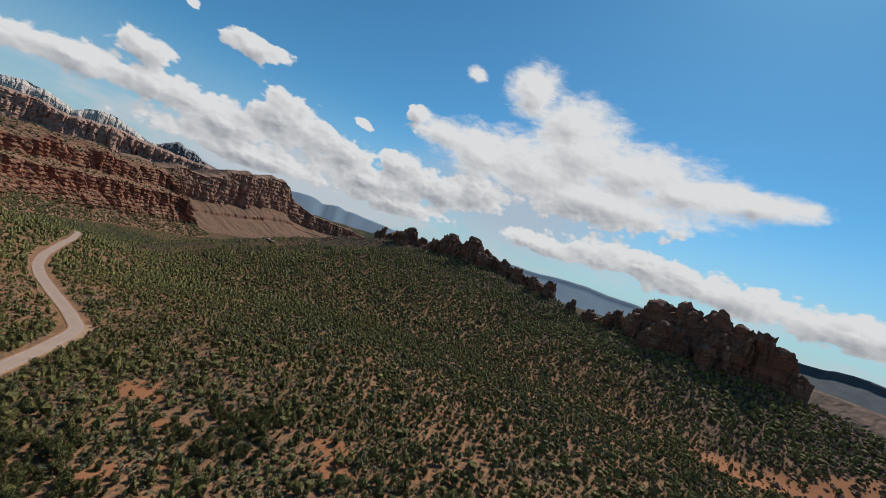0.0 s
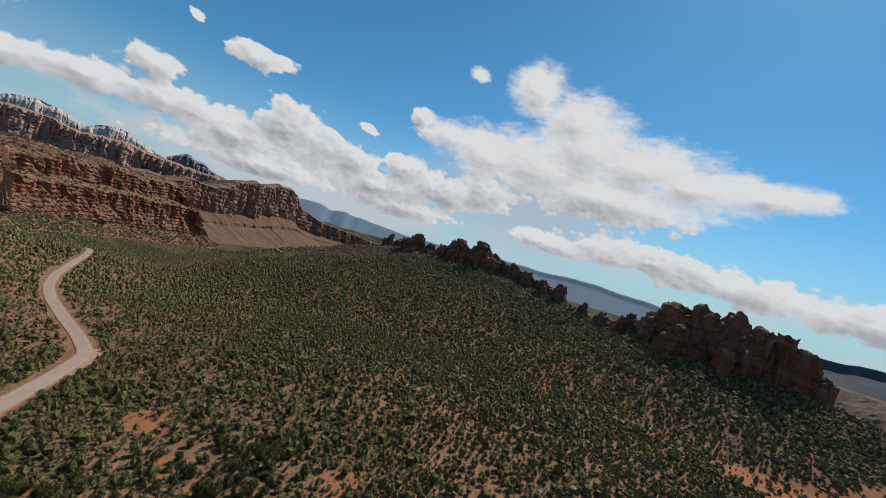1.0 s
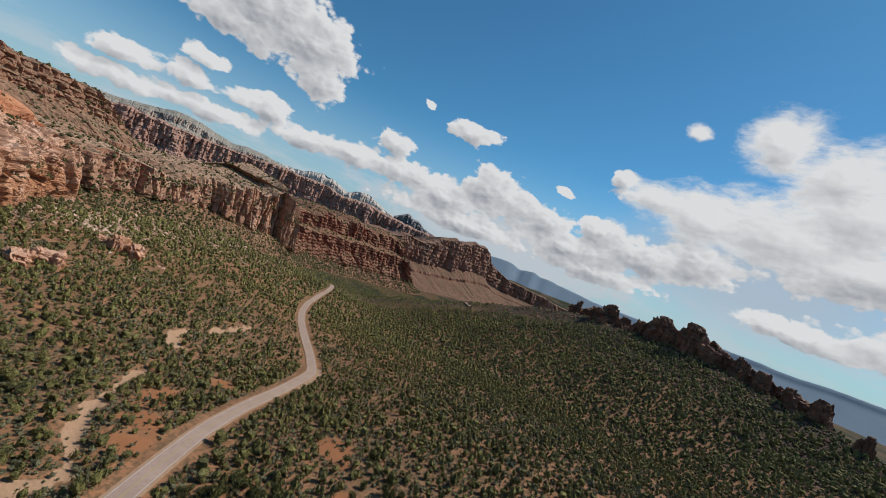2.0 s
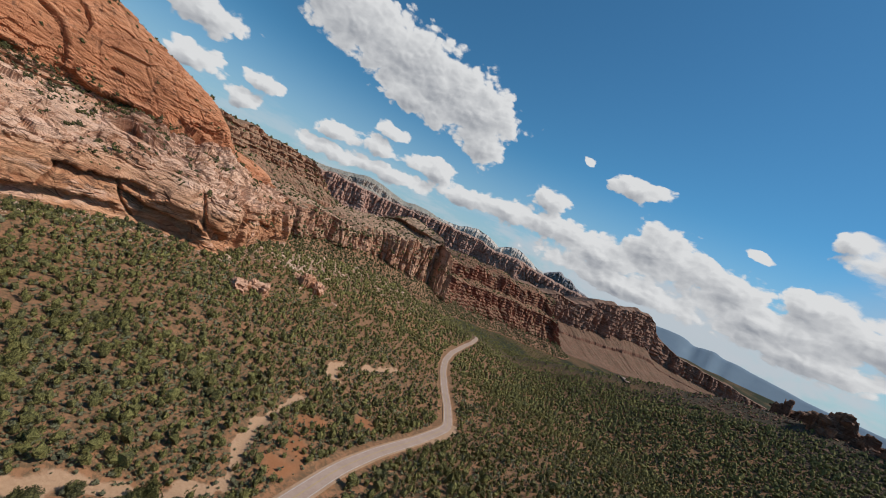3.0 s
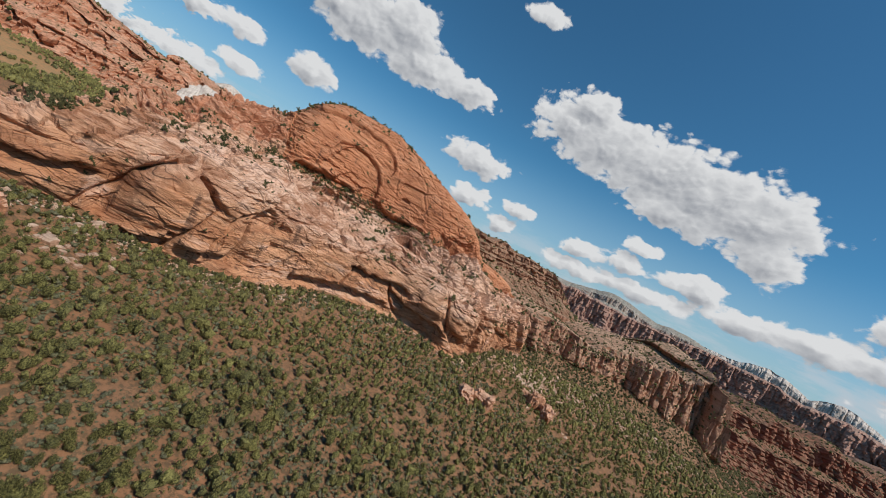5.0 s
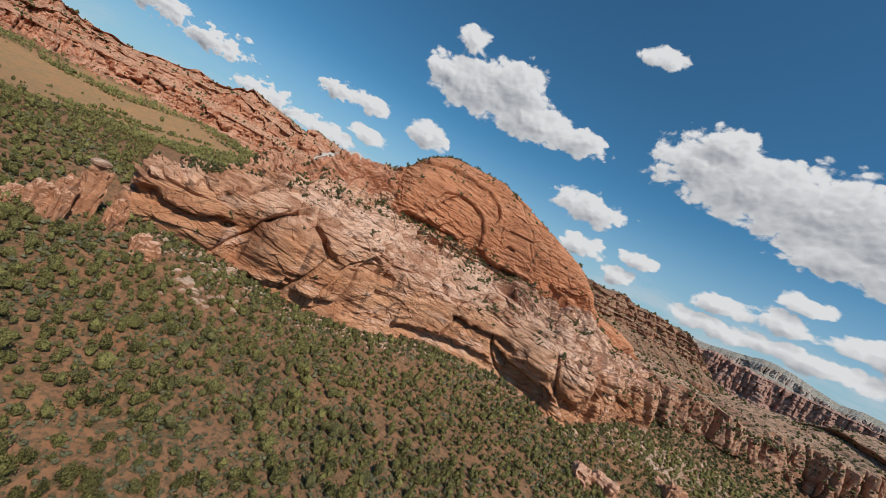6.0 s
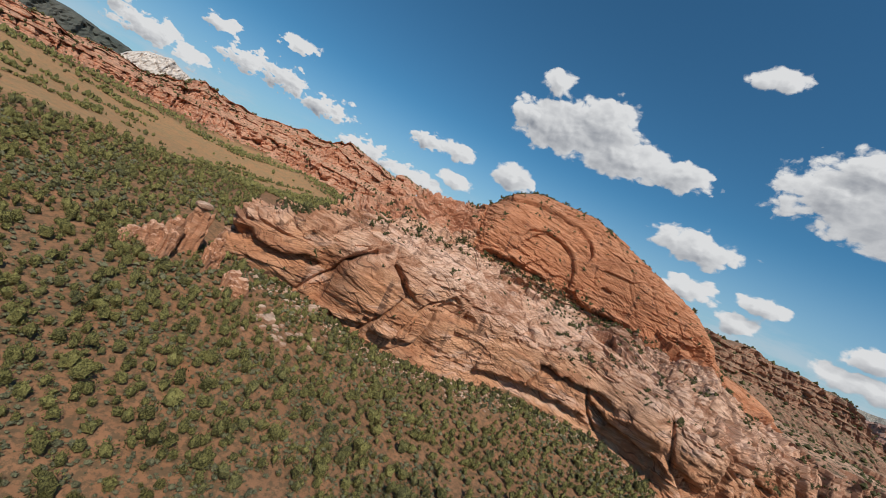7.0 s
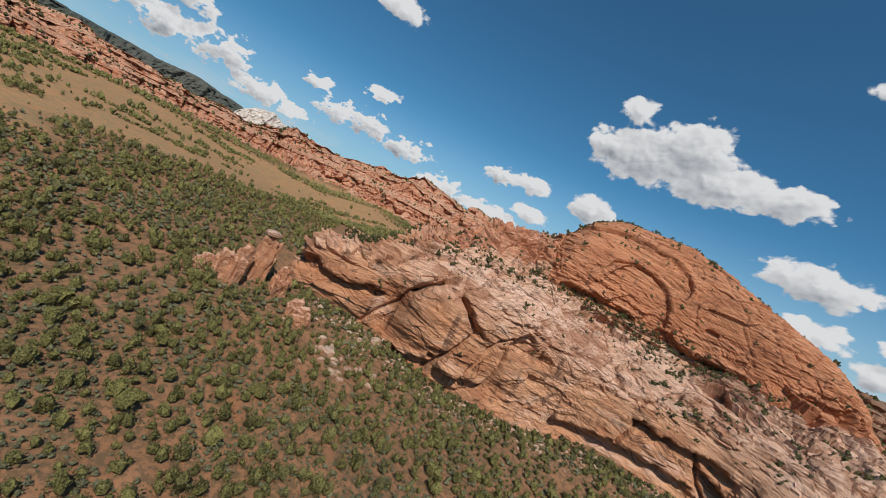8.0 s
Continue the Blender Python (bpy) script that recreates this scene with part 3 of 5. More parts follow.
def make_ground():
    rings = np.r_[np.linspace(4, 60, 10), np.geomspace(66, 640, 130), np.geomspace(655, 4880, 85)]
    turns = 420
    a = np.linspace(0, 2 * np.pi, turns, endpoint=False)
    x = -110 + rings[:, None] * np.sin(a)
    y = 60 + rings[:, None] * np.cos(a)
    z = ground_height(x, y)
    me = build_mesh("ground", np.stack([x, y, z], -1), grid_faces(len(rings), turns, True)[:, ::-1], SOIL, True)
    for name, values in zip(("sand", "bare", "grass", "rubble"), open_ground(x, y)):
        me.attributes.new(name, "FLOAT", "POINT").data.foreach_set("value", np.asarray(values, np.float32).ravel())
    return tagged(new("ground", me), "red desert soil hillside with sandy washes and dry scrub", "ground", kind="structure")


def ribbon(line, z, left, right, lift):
    """A strip along a line between two offsets across it."""
    t = np.gradient(line[:, :2], axis=0)
    t /= np.linalg.norm(t, axis=1)[:, None]
    n = np.stack([-t[:, 1], t[:, 0]], 1)
    rows = [np.c_[line[:, :2] + n * o, z + lift] for o in (left, right)]
    return np.stack(rows, 1)


def strip_mesh(name, line, z, left, right, lift, mat, thick=0.0):
    v = ribbon(line, z, left, right, lift)
    if thick:
        v = np.concatenate([v[:, :1] - (0, 0, thick), v, v[:, 1:] - (0, 0, thick)], 1)
    return build_mesh(name, v, grid_faces(v.shape[0], v.shape[1])[:, ::-1], mat)


ground = make_ground()
road = tagged(new("road", strip_mesh("road", ROAD, ROAD_Z, -3.6, 3.6, 0.12, ASPHALT, 0.7)), "reddish grey two-lane paved road winding through juniper scrub", "road", kind="structure")
for side in (-1, 1):
    part("edge_line", strip_mesh("edge_line", ROAD, ROAD_Z, side * 3.2 - 0.07, side * 3.2 + 0.07, 0.135, WHITE_PAINT), None, road, "white painted edge line")
    part("centre_line", strip_mesh("centre_line", ROAD, ROAD_Z, side * 0.17 - 0.08, side * 0.17 + 0.08, 0.135, YELLOW_PAINT), None, road, "yellow painted centre line")
    part("shoulder", strip_mesh("shoulder", ROAD, ROAD_Z, 3.6 if side > 0 else -4.7, 4.7 if side > 0 else -3.6, 0.05, SHOULDER, 0.9), None, road, "pale gravel shoulder")
bend = int(np.argmin(np.hypot(ROAD[:, 0] + 214, ROAD[:, 1] - 250)))
turnout_line = ROAD[bend - 10:bend + 10]
part("turnout", strip_mesh("turnout", turnout_line, ROAD_Z[bend - 10:bend + 10], -9.5, -3.55, 0.07, SHOULDER, 0.7), None, road, "gravel turnout inside the bend")
spur_z = base_height(SPUR[:, 0], SPUR[:, 1])
tagged(new("far_road", strip_mesh("far_road", SPUR, spur_z, -5.0, 5.0, 1.2, ASPHALT, 2.0)), "short pale stretch of road showing among dark trees", "road", kind="structure")

# ---- cliffs ----
CLIFFS = {}


def escarpment(name, line, tops, profile, mat, label, category="cliff", columns=260, rows=60, side=1, rough=10.0, joint=22.0, ledge=2.0, ledge_gap=9.0,
               seed=1, crag=0.35, shape_smooth=False, pillar=1.0, lower=None, upper=None, border=0.5, lower_mat=None):
    """A cliff along a foot line of x, y, z. profile: distance inwards and share of the height, from foot to back."""
    pts = np.array(line, float)
    pts = np.c_[pts, np.array(tops, float)]
    p = resample(pts, 1.0)
    k = np.linspace(0, len(p) - 1, columns)
    p = np.stack([np.interp(k, range(len(p)), p[:, j]) for j in range(4)], 1)
    if lower == "talus_slope":
        p[:, 2] = base_height(p[:, 0], p[:, 1]) - 1
    t = np.gradient(p[:, :2], axis=0)
    t /= np.linalg.norm(t, axis=1)[:, None]
    n = np.stack([-t[:, 1], t[:, 0]], 1) * side
    prof = np.array(profile, float)
    height = (p[:, 3] - p[:, 2]).mean()
    run = np.r_[0, np.cumsum(np.hypot(np.diff(prof[:, 0]) * 0.6, np.diff(prof[:, 1]) * height))]
    s = np.linspace(0, run[-1], rows)
    d, h = np.interp(s, run, prof[:, 0]), np.interp(s, run, prof[:, 1])
    steep = np.gradient(h * height, s)
    steep = smooth((steep - 0.35) / 0.4)
    x = p[:, 0][:, None] + n[:, 0][:, None] * d
    y = p[:, 1][:, None] + n[:, 1][:, None] * d
    along = np.linspace(0, 1, columns)[:, None] * np.linalg.norm(np.diff(p[:, :2], axis=0), axis=1).sum()
    jag = 1 + crag * fbm(along / (joint * 2.2), 0.0, 0.0, 4, seed + 3) * smooth((h - 0.45) / 0.5)
    z = p[:, 2][:, None] + (p[:, 3] - p[:, 2])[:, None] * h * jag
    # jointed columns, gullies and bedding ledges
    col = fbm(along / joint, z / (joint * 5), 0.0, 4, seed)
    col = col + 0.7 * (np.abs(vnoise(along / (joint * 0.45), z / (joint * 3), 2.0, seed + 5)) - 0.35)
    gully = fbm(along / (joint * 5), 0.0, 1.0, 3, seed + 7)
    bed = ((z + 3 * vnoise(x / 50, y / 50, 0, seed + 9)) / ledge_gap) % 1.0
    edge, mark = worley(along / (joint * 0.8) + 0 * z, z / (joint * 1.5 * pillar), 0 * z + seed * 0.37, seed + 20)
    edge2, mark2 = worley(along / (joint * 0.3) + 0 * z, z / (joint * 0.4 * pillar), 0 * z + seed * 0.61, seed + 24)
    facet = facets(along / (joint * 0.5) + 0 * z, z / (joint * 0.5 * pillar), 0 * z + seed * 0.21, seed + 40)
    blocks = 0.25 * rough * facet + (mark - 0.5) * rough * 1.1 + (mark2 - 0.5) * rough * 0.5 + 0.45 * rough * np.exp(-(edge / 0.07) ** 2) + 0.2 * rough * np.exp(-(edge2 / 0.1) ** 2)
    push = blocks * (0.15 + 0.85 * steep) - (rough * col + rough * 1.6 * gully) * (0.35 + 0.65 * steep) + ledge * (bed - 0.5) * steep + 0.25 * rough * fbm(x / 9, y / 9, z / 9, 3, seed + 11)
    if lower == "talus_slope":
        bank = smooth((h - border + 0.06) / 0.06)
        rill = np.abs(fbm(along / (joint * 1.1) + 0.5 * vnoise(along / 90, z / 70, 0, seed + 31), z / 260, 0.0, 4, seed + 30))
        push = push * (0.25 + 0.75 * bank) + rough * 1.5 * (0.25 - rill) * (1 - bank) * smooth(h / 0.1)
    x, y = x + n[:, 0][:, None] * push, y + n[:, 1][:, None] * push
    z = z + (1 - steep) * 0.12 * rough * fbm(x / 14, y / 14, 0, 4, seed + 13)
    v = np.stack([x, y, z], -1)
    v[:, 0, 2] -= 25
    CLIFFS[name] = v
    if lower is None:
        return tagged(new(name, build_mesh(name, v, grid_faces(columns, rows), mat, shape_smooth)), label, category)
    cut = int(np.argmax(h >= border))
    whole = tagged(new(name), label, category)
    for piece_name, strip, stuff in ((lower, v[:, :cut + 1], lower_mat or mat), (upper, v[:, cut:], mat)):
        part(piece_name, build_mesh(piece_name, strip, grid_faces(*strip.shape[:2]), stuff, shape_smooth), None, whole)
    return whole


# sections of the slickrock bluff from its low end: foot x, y, z; cliff top z; bench distance and z; summit distance and z
SECTIONS = ((-198, -178, 74, 84, 22, 92, 45, 95), (-212, -168, 72, 103, 32, 110, 70, 112), (-243, -143, 68, 112, 42, 130, 92, 137),
            (-280, -106, 58, 118, 44, 142, 118, 171), (-325, -78, 52, 108, 66, 141, 150, 178), (-350, -60, 49, 102, 76, 134, 160, 212),
            (-376, -42, 46, 96, 84, 128, 168, 230), (-410, 20, 48, 102, 92, 126, 178, 232), (-400, 85, 42, 90, 112, 138, 192, 208),
            (-452, 116, 40, 86, 76, 141, 165, 184), (-520, 146, 34, 84, 70, 114, 150, 140), (-580, 196, 28, 80, 60, 104, 130, 122))
# joints and ledge lines of the face, along it and in height
JOINTS = (((35, 74), (40, 82), (50, 92), (53, 101), (63, 110), (68, 118), (76, 123)), ((84, 110), (88, 105), (95, 100), (103, 94)),
          ((79, 64), (86, 76), (94, 89), (97, 94)), ((99, 64), (106, 79), (117, 93), (125, 99)), ((121, 60), (124, 78), (125, 96)),
          ((303, 92), (304, 81), (308, 62)), ((347, 90), (349, 76)), ((258, 80), (262, 66), (270, 56)), ((214, 64), (224, 84)))
LEDGES = (((-16, 92), (3, 94), (20, 93), (36, 95), (42, 93)), ((56, 68), (69, 67), (82, 68)), ((83, 67), (98, 66), (113, 65), (122, 66)),
          ((168, 60), (196, 61), (243, 62), (262, 62)), ((216, 82), (237, 81), (262, 82), (280, 80)), ((256, 76), (270, 70), (284, 64), (297, 61), (309, 64)),
          ((309, 66), (330, 60), (352, 52)), ((148, 145), (171, 146), (197, 146), (226, 142)), ((256, 136), (282, 134), (308, 134)),
          ((52, 101), (63, 111), (72, 117), (80, 122)), ((366, 72), (384, 74), (410, 70)), ((420, 66), (445, 62), (470, 58)))
INWARD = np.array((-0.78, -0.62))


def bluff_surface(columns=860, rows=330):
    """The whole bluff as a grid: foot cliff, slickrock slope, bench, dome, and the back."""
    sec = resample(np.array(SECTIONS, float), 0.8)
    k = np.linspace(0, len(sec) - 1, columns)
    q = np.stack([np.interp(k, range(len(sec)), sec[:, j]) for j in range(8)], 1)
    ker = np.hanning(31)
    ker /= ker.sum()
    for j in (5, 6, 7):
        q[:, j] = np.convolve(np.pad(q[:, j], 15, mode="edge"), ker, "valid")
    v = np.linspace(0, 1, rows)
    d, z = np.zeros((columns, rows)), np.zeros((columns, rows))
    for i in range(columns):
        fx, fy, zf, zc, db, zb, dt, zt = q[i]
        a = np.linspace(0, np.pi / 2, 12)
        dome_d = db + 4 + (dt - db - 4) * (1 - np.cos(a) ** 0.8)
        dome_z = zb + 1 + (zt - zb - 1) * np.sin(a) ** 0.85
        ramp, w = np.linspace(0, 1, 12), float(smooth((-0.62 * fx + 0.78 * fy - 118) / 40))
        dome_d = w * dome_d + (1 - w) * (db + 4 + (dt - db - 4) * ramp)
        dome_z = w * dome_z + (1 - w) * (zb + 1 + (zt - zb - 1) * (ramp - 0.16 * np.sin(ramp * 2 * np.pi)))
        slope = np.linspace(0, 1, 8)[1:-1]
        ds = np.r_[-3, 0, 2.5, 4, 8, 8 + (db - 8) * slope, db, dome_d[1:], dt + 60, dt + 150]
        zs = np.r_[zf - 14, zf, zf + 0.35 * (zc - zf), zf + 0.75 * (zc - zf), zc, zc + (zb - zc) * slope ** 0.85, zb, dome_z[1:], zt - 6, zt - 90]
        run = np.r_[0, np.cumsum(np.hypot(np.diff(ds), np.diff(zs)))]
        run = run / run[-3] * 0.86 if run[-1] > 0 else run
        run[-2:] = (0.93, 1.0)
        d[i], z[i] = np.interp(v, run, ds), np.interp(v, run, zs)
    x = q[:, 0][:, None] + INWARD[0] * d
    y = q[:, 1][:, None] + INWARD[1] * d
    return q, d, x, y, z


def make_bluff():
    q, d, x, y, z = bluff_surface()
    columns, rows = x.shape
    gx = np.stack([np.gradient(x, axis=0), np.gradient(y, axis=0), np.gradient(z, axis=0)], -1)
    gv = np.stack([np.gradient(x, axis=1), np.gradient(y, axis=1), np.gradient(z, axis=1)], -1)
    nrm = np.cross(gv, gx)
    nrm /= np.linalg.norm(nrm, axis=-1)[..., None] + 1e-9
    nrm *= np.sign(nrm[columns // 2, 40] @ np.array((0.78, 0.62, 0.2)))
    a = -0.62 * x + 0.78 * y
    foot = q[:, 2][:, None]
    share = (z - foot) / np.maximum(q[:, 3][:, None] - foot, 1)
    on_dome = d > q[:, 4][:, None] + 2
    dome_w = smooth((d - q[:, 4][:, None]) / 8) * smooth((a - 140) / 22)
    # tilted bedding of uneven thickness
    bed_edge, bedset = worley(a / 55, (z + 0.25 * a) / 14, d / 90, 77)
    zt = z + (0.04 + 0.3 * bedset) * a + 4 * fbm(x / 60, y / 60, z / 60, 3, 41)
    beds = vnoise(zt / 5.2, a / 160, 0.0, 51) + 0.7 * vnoise(zt / 2.1, a / 90, 1.0, 52) + 0.4 * vnoise(zt / 0.95, a / 60, 2.0, 53)
    big = fbm(x / 60, y / 60, z / 60, 3, 42)
    mid = fbm(x / 15, y / 15, z / 8, 4, 43)
    fine = fbm(x / 4, y / 4, z / 2.5, 3, 54)
    zs = z + 0.16 * a
    edge, mark = worley((a + 0.5 * z) / 30, zs / 17, d / 40, 60)
    edge2, mark2 = worley((a + 0.7 * z) / 11, zs / 6.5, d / 16, 64)
    edge3, mark3 = worley((a + 0.3 * z) / 6, zs / 3.2, d / 7, 68)
    mark, mark2, mark3 = ((m - 0.5) * smooth(e / 0.14) + 0.5 for m, e in ((mark, edge), (mark2, edge2), (mark3, edge3)))
    slope_w = smooth((share - 0.85) / 0.3) * (1 - dome_w)
    cliff_w = 1 - smooth((share - 0.75) / 0.5)
    rugged = smooth((fbm(a / 50, z / 30, 5.0, 2, 66) + 0.25) / 0.5)
    push = 6 * big * (1 - 0.6 * dome_w) + (1.3 - 0.7 * dome_w) * mid + (0.5 - 0.25 * dome_w) * beds * smooth(bed_edge / 0.08) + 0.5 * fine
    push += (1 - 0.62 * dome_w) * ((mark - 0.5) * (1.6 + 3.0 * slope_w * rugged) + (mark2 - 0.5) * (0.3 + 1.3 * slope_w * rugged))
    push -= (1 - 0.5 * dome_w) * (0.35 * np.exp(-(edge / 0.04) ** 2) + 0.4 * slope_w * rugged * np.exp(-(edge2 / 0.07) ** 2))
    # sharp beds: each one hangs over the one below
    thin = smooth((fbm(a / 30, z / 18, 3.0, 2, 90) + 0.3) / 0.5)
    for gap, size, key in ((4.3, 0.6, 91), (1.9, 0.28, 92)):
        step = (zt / gap + 0.5 * vnoise(a / 40, z / 30, gap, key)) % 1.0
        push += size * (0.5 - step) * thin * (1 - 0.55 * dome_w) * smooth(bed_edge / 0.08)
    # stepped beds of the slope: each bed overhangs the next, and ends at a joint
    cell_edge, cell = worley((a + 0.45 * z) / 36, (z - 0.1 * a) / 19, d / 60, 101)
    zb = z + 0.06 * a + 6 * (cell - 0.5) + 2.0 * fbm(x / 45, y / 45, z / 30, 3, 102)
    worn = 0.3 + 0.7 * smooth((fbm(a / 42, z / 24, d / 60, 2, 106) + 0.35) / 0.5)
    benches = (smooth((share - 0.75) / 0.3) * (1 - dome_w) + 0.25 * cliff_w + 0.32 * dome_w) * worn
    for gap, size, key in ((8.0, 4.2, 103), (3.7, 1.7, 104), (1.9, 0.5, 105)):
        phase = zb / gap + 0.4 * vnoise(a / 60, z / 40, gap, key)
        bed = np.floor(phase)
        weight = 0.15 + 1.2 * hash01(bed.astype(np.int64), (np.floor(a / 48 + 9 * cell)).astype(np.int64), np.zeros(bed.shape, np.int64), key) ** 2
        push += size * weight * (0.5 - (phase - bed)) * benches
    push += benches * 4.0 * (cell - 0.5) * smooth(cell_edge / 0.03)
    calm = 1 - 0.65 * smooth((d - q[:, 4][:, None]) / 10)
    push += benches * calm * (7.5 * facets((a + 0.5 * z) / 27, (z - 0.12 * a) / 12, d / 30, 110) + 3.6 * facets((a + 0.6 * z) / 11, (z - 0.12 * a) / 5, d / 12, 114))
    push += (0.5 * cliff_w + 0.5 * dome_w) * 3.0 * facets((a + 0.3 * z) / 30, (z - 0.1 * a) / 15, d / 40, 118)
    # broken ledges of the shoulder, knobs towards its top
    shoulder = smooth((d - q[:, 4][:, None]) / 6) * (1 - smooth((a - 128) / 22))
    push += shoulder * ((mark - 0.5) * 9 + (mark2 - 0.5) * 4 + (mark3 - 0.5) * 1.2 - 1.5 * np.exp(-(edge2 / 0.09) ** 2) - 0.6 * np.exp(-(edge3 / 0.1) ** 2))
    push += shoulder * smooth((z - 140) / 20) * 4 * fbm(x / 14, y / 14, z / 14, 3, 93)
    push += slope_w * rugged * ((mark3 - 0.5) * 1.3 - 0.3 * np.exp(-(edge3 / 0.1) ** 2))
    # the buttress is broken into upright blocks
    broken = smooth((a - 296) / 14) * (1 - smooth((d - q[:, 4][:, None] + 14) / 10))
    cut_a, cut_mark = worley((a + 0.25 * z) / 21, z / 60, 0 * z, 97)
    push += broken * ((cut_mark - 0.5) * smooth(cut_a / 0.1) * 9 - 4.5 * np.exp(-(cut_a / 0.07) ** 2) + (mark2 - 0.5) * 1.6 - 0.8 * np.exp(-(edge2 / 0.08) ** 2))
    # the blocks between the great joints
    push += 11 * np.exp(-((a - 8) / 27) ** 4 - ((z - 88) / 15) ** 4)
    push += 13 * np.exp(-((a - 82) / 27) ** 6 - ((z - 85) / 26) ** 6)
    push += 14 * np.exp(-((a - 322) / 18) ** 4 - ((z - 76) / 15) ** 4)
    push += 7 * np.exp(-((a - 285) / 16) ** 4 - ((z - 82) / 13) ** 4)
    push -= 8 * np.exp(-((a - 45) / 7) ** 2 - ((z - 86) / 20) ** 2)
    for joint in JOINTS:
        jd, _ = line_distance(a, z, joint)
        push -= 4.5 * np.exp(-(jd / 1.0) ** 2) * (1 - dome_w)
    push -= 9 * np.exp(-((a - 92 + 0.85 * (z - 102)) / 2.0) ** 4 - ((z - 102) / 8) ** 4)
    for line in LEDGES:
        lz = np.interp(a, [p[0] for p in line], [p[1] for p in line]) + 1.2 * vnoise(a / 6, 0, 0, 71)
        inside = smooth((a - line[0][0]) / 5) * smooth((line[-1][0] - a) / 5)
        below = lz - z
        push -= 7.0 * inside * smooth((below + 0.4) / 0.6) * smooth((8.5 - below) / 8)
        push += 2.0 * inside * np.exp(-((below + 2.5) / 2.2) ** 2)
    # undercut foot
    under = np.clip(0.5 + 1.1 * fbm(a / 26, 0, 0, 2, 48), 0, 1.2)
    push -= 6 * under * np.exp(-((share - 0.16) / 0.12) ** 2)
    # alcoves under arches, small holes
    for ca, cz, ra, rz, depth in ((134, 96, 9, 10, 7), (371, 139, 10, 9, 8), (343, 138, 5, 7, 5), (80, 72, 2.6, 2, 5), (282, 158, 5, 3, 3), (150, 92, 6, 5, 3)):
        inside = smooth((1 - np.hypot((a - ca) / ra, (np.maximum(z - cz, 0)) / rz)) * 4) * smooth((z - cz + rz) / (rz * 0.8))
        push -= depth * inside
    # arch scars of the dome
    for line, depth, drop in ((((150, 200), (176, 208), (190, 210), (204, 212), (225, 210), (243, 207), (256, 200), (262, 186)), 4.5, 14), (((186, 172), (192, 181), (211, 187), (228, 185), (242, 177), (249, 162), (251, 146)), 5.0, 30)):
        jd, jk = line_distance(a, z, line)
        mid_a, low_z = 0.5 * (line[0][0] + line[-1][0]), line[-1][1]
        inner = np.hypot((a - mid_a) / (0.5 * (line[-1][0] - line[0][0])), (z - low_z) / (max(p[1] for p in line) - low_z))
        push -= depth * dome_w * (0.55 * np.exp(-(jd / 0.8) ** 2) + 0.45 * (inner < 1) * np.exp(-jd / drop))
        push += 1.5 * dome_w * np.exp(-((jd - 3) / 2.0) ** 2) * (inner > 1)
    # thin ledge cracks over the dome
    for gap, key in ((13.0, 78), (6.1, 79)):
        crack = np.abs(((z + 0.22 * a + 5 * fbm(a / 45, z / 30, 0, 2, key)) / gap) % 1.0 - 0.5) * gap
        push -= 0.8 * dome_w * np.exp(-(crack / 0.45) ** 2) * smooth((fbm(a / 28, z / 10, gap, 2, key + 4) + 0.05) / 0.2)
    for k, (la, lean) in enumerate(((300, 0.35), (318, 0.5), (268, 0.2), (330, 0.45))):
        push -= 0.9 * dome_w * np.exp(-((a - la + lean * (z - 170) + 3 * vnoise(z / 9, k, 0, 75)) / 1.3) ** 2)
    back = smooth((d - q[:, 6][:, None] - 4) / 20)
    push *= 1 - 0.8 * back
    end = smooth(np.minimum(np.arange(columns), np.arange(columns)[::-1]) / 17.0)[:, None]
    push *= 0.2 + 0.8 * end
    p = np.stack([x, y, z], -1) + nrm * push[..., None]
    p[:, 0, 2] -= 10
    split = int(np.argmax(on_dome[columns // 2]))
    pale = np.clip(smooth((share - 0.55) / 0.6) * (0.75 + 0.5 * fbm(a / 40, z / 40, 7.0, 3, 81)) - 0.35 * smooth((60 - a) / 30), 0, 1) * (1 - 0.45 * smooth((d - q[:, 4][:, None] + 8) / 12))
    bluff = tagged(new("slickrock_bluff"), "cream and orange cross-bedded sandstone bluff with cracks and overhangs", "cliff")
    dome = tagged(new("sandstone_dome"), "orange sandstone dome with curved arch scars above the bluff", "rock dome")

    def piece(name, whole, c0, c1, w0, w1, mat):
        block = p[c0:c1 + 1, w0:w1 + 1]
        me = build_mesh(name, block, grid_faces(*block.shape[:2])[:, ::-1], mat)
        me.attributes.new("weathered", "FLOAT", "POINT").data.foreach_set("value", np.asarray(pale[c0:c1 + 1, w0:w1 + 1], np.float32).ravel())
        part(name, me, None, whole)

    cut = [int(np.argmin(np.abs(a[:, 40] - t))) for t in (44, 122, 262)]
    ends = [0, *cut, columns - 1]
    for name, c0, c1 in zip(("nose_block", "prow_block", "long_wall", "buttress"), ends[:-1], ends[1:]):
        piece(name, bluff, c0, c1, 0, split, SLICKROCK)
    side, high = int(np.argmin(np.abs(a[:, split] - 140))), split + int(0.42 * (0.86 * rows - split))
    piece("upper_shelf", bluff, 0, side, split, high, SLICKROCK)
    piece("red_knob", dome, 0, side, high, rows - 1, HOODOO_ROCK)
    piece("dome_face", dome, side, columns - 1, split, rows - 1, DOME_ROCK)
    return p, split


BLUFF, BENCH_ROW = make_bluff()

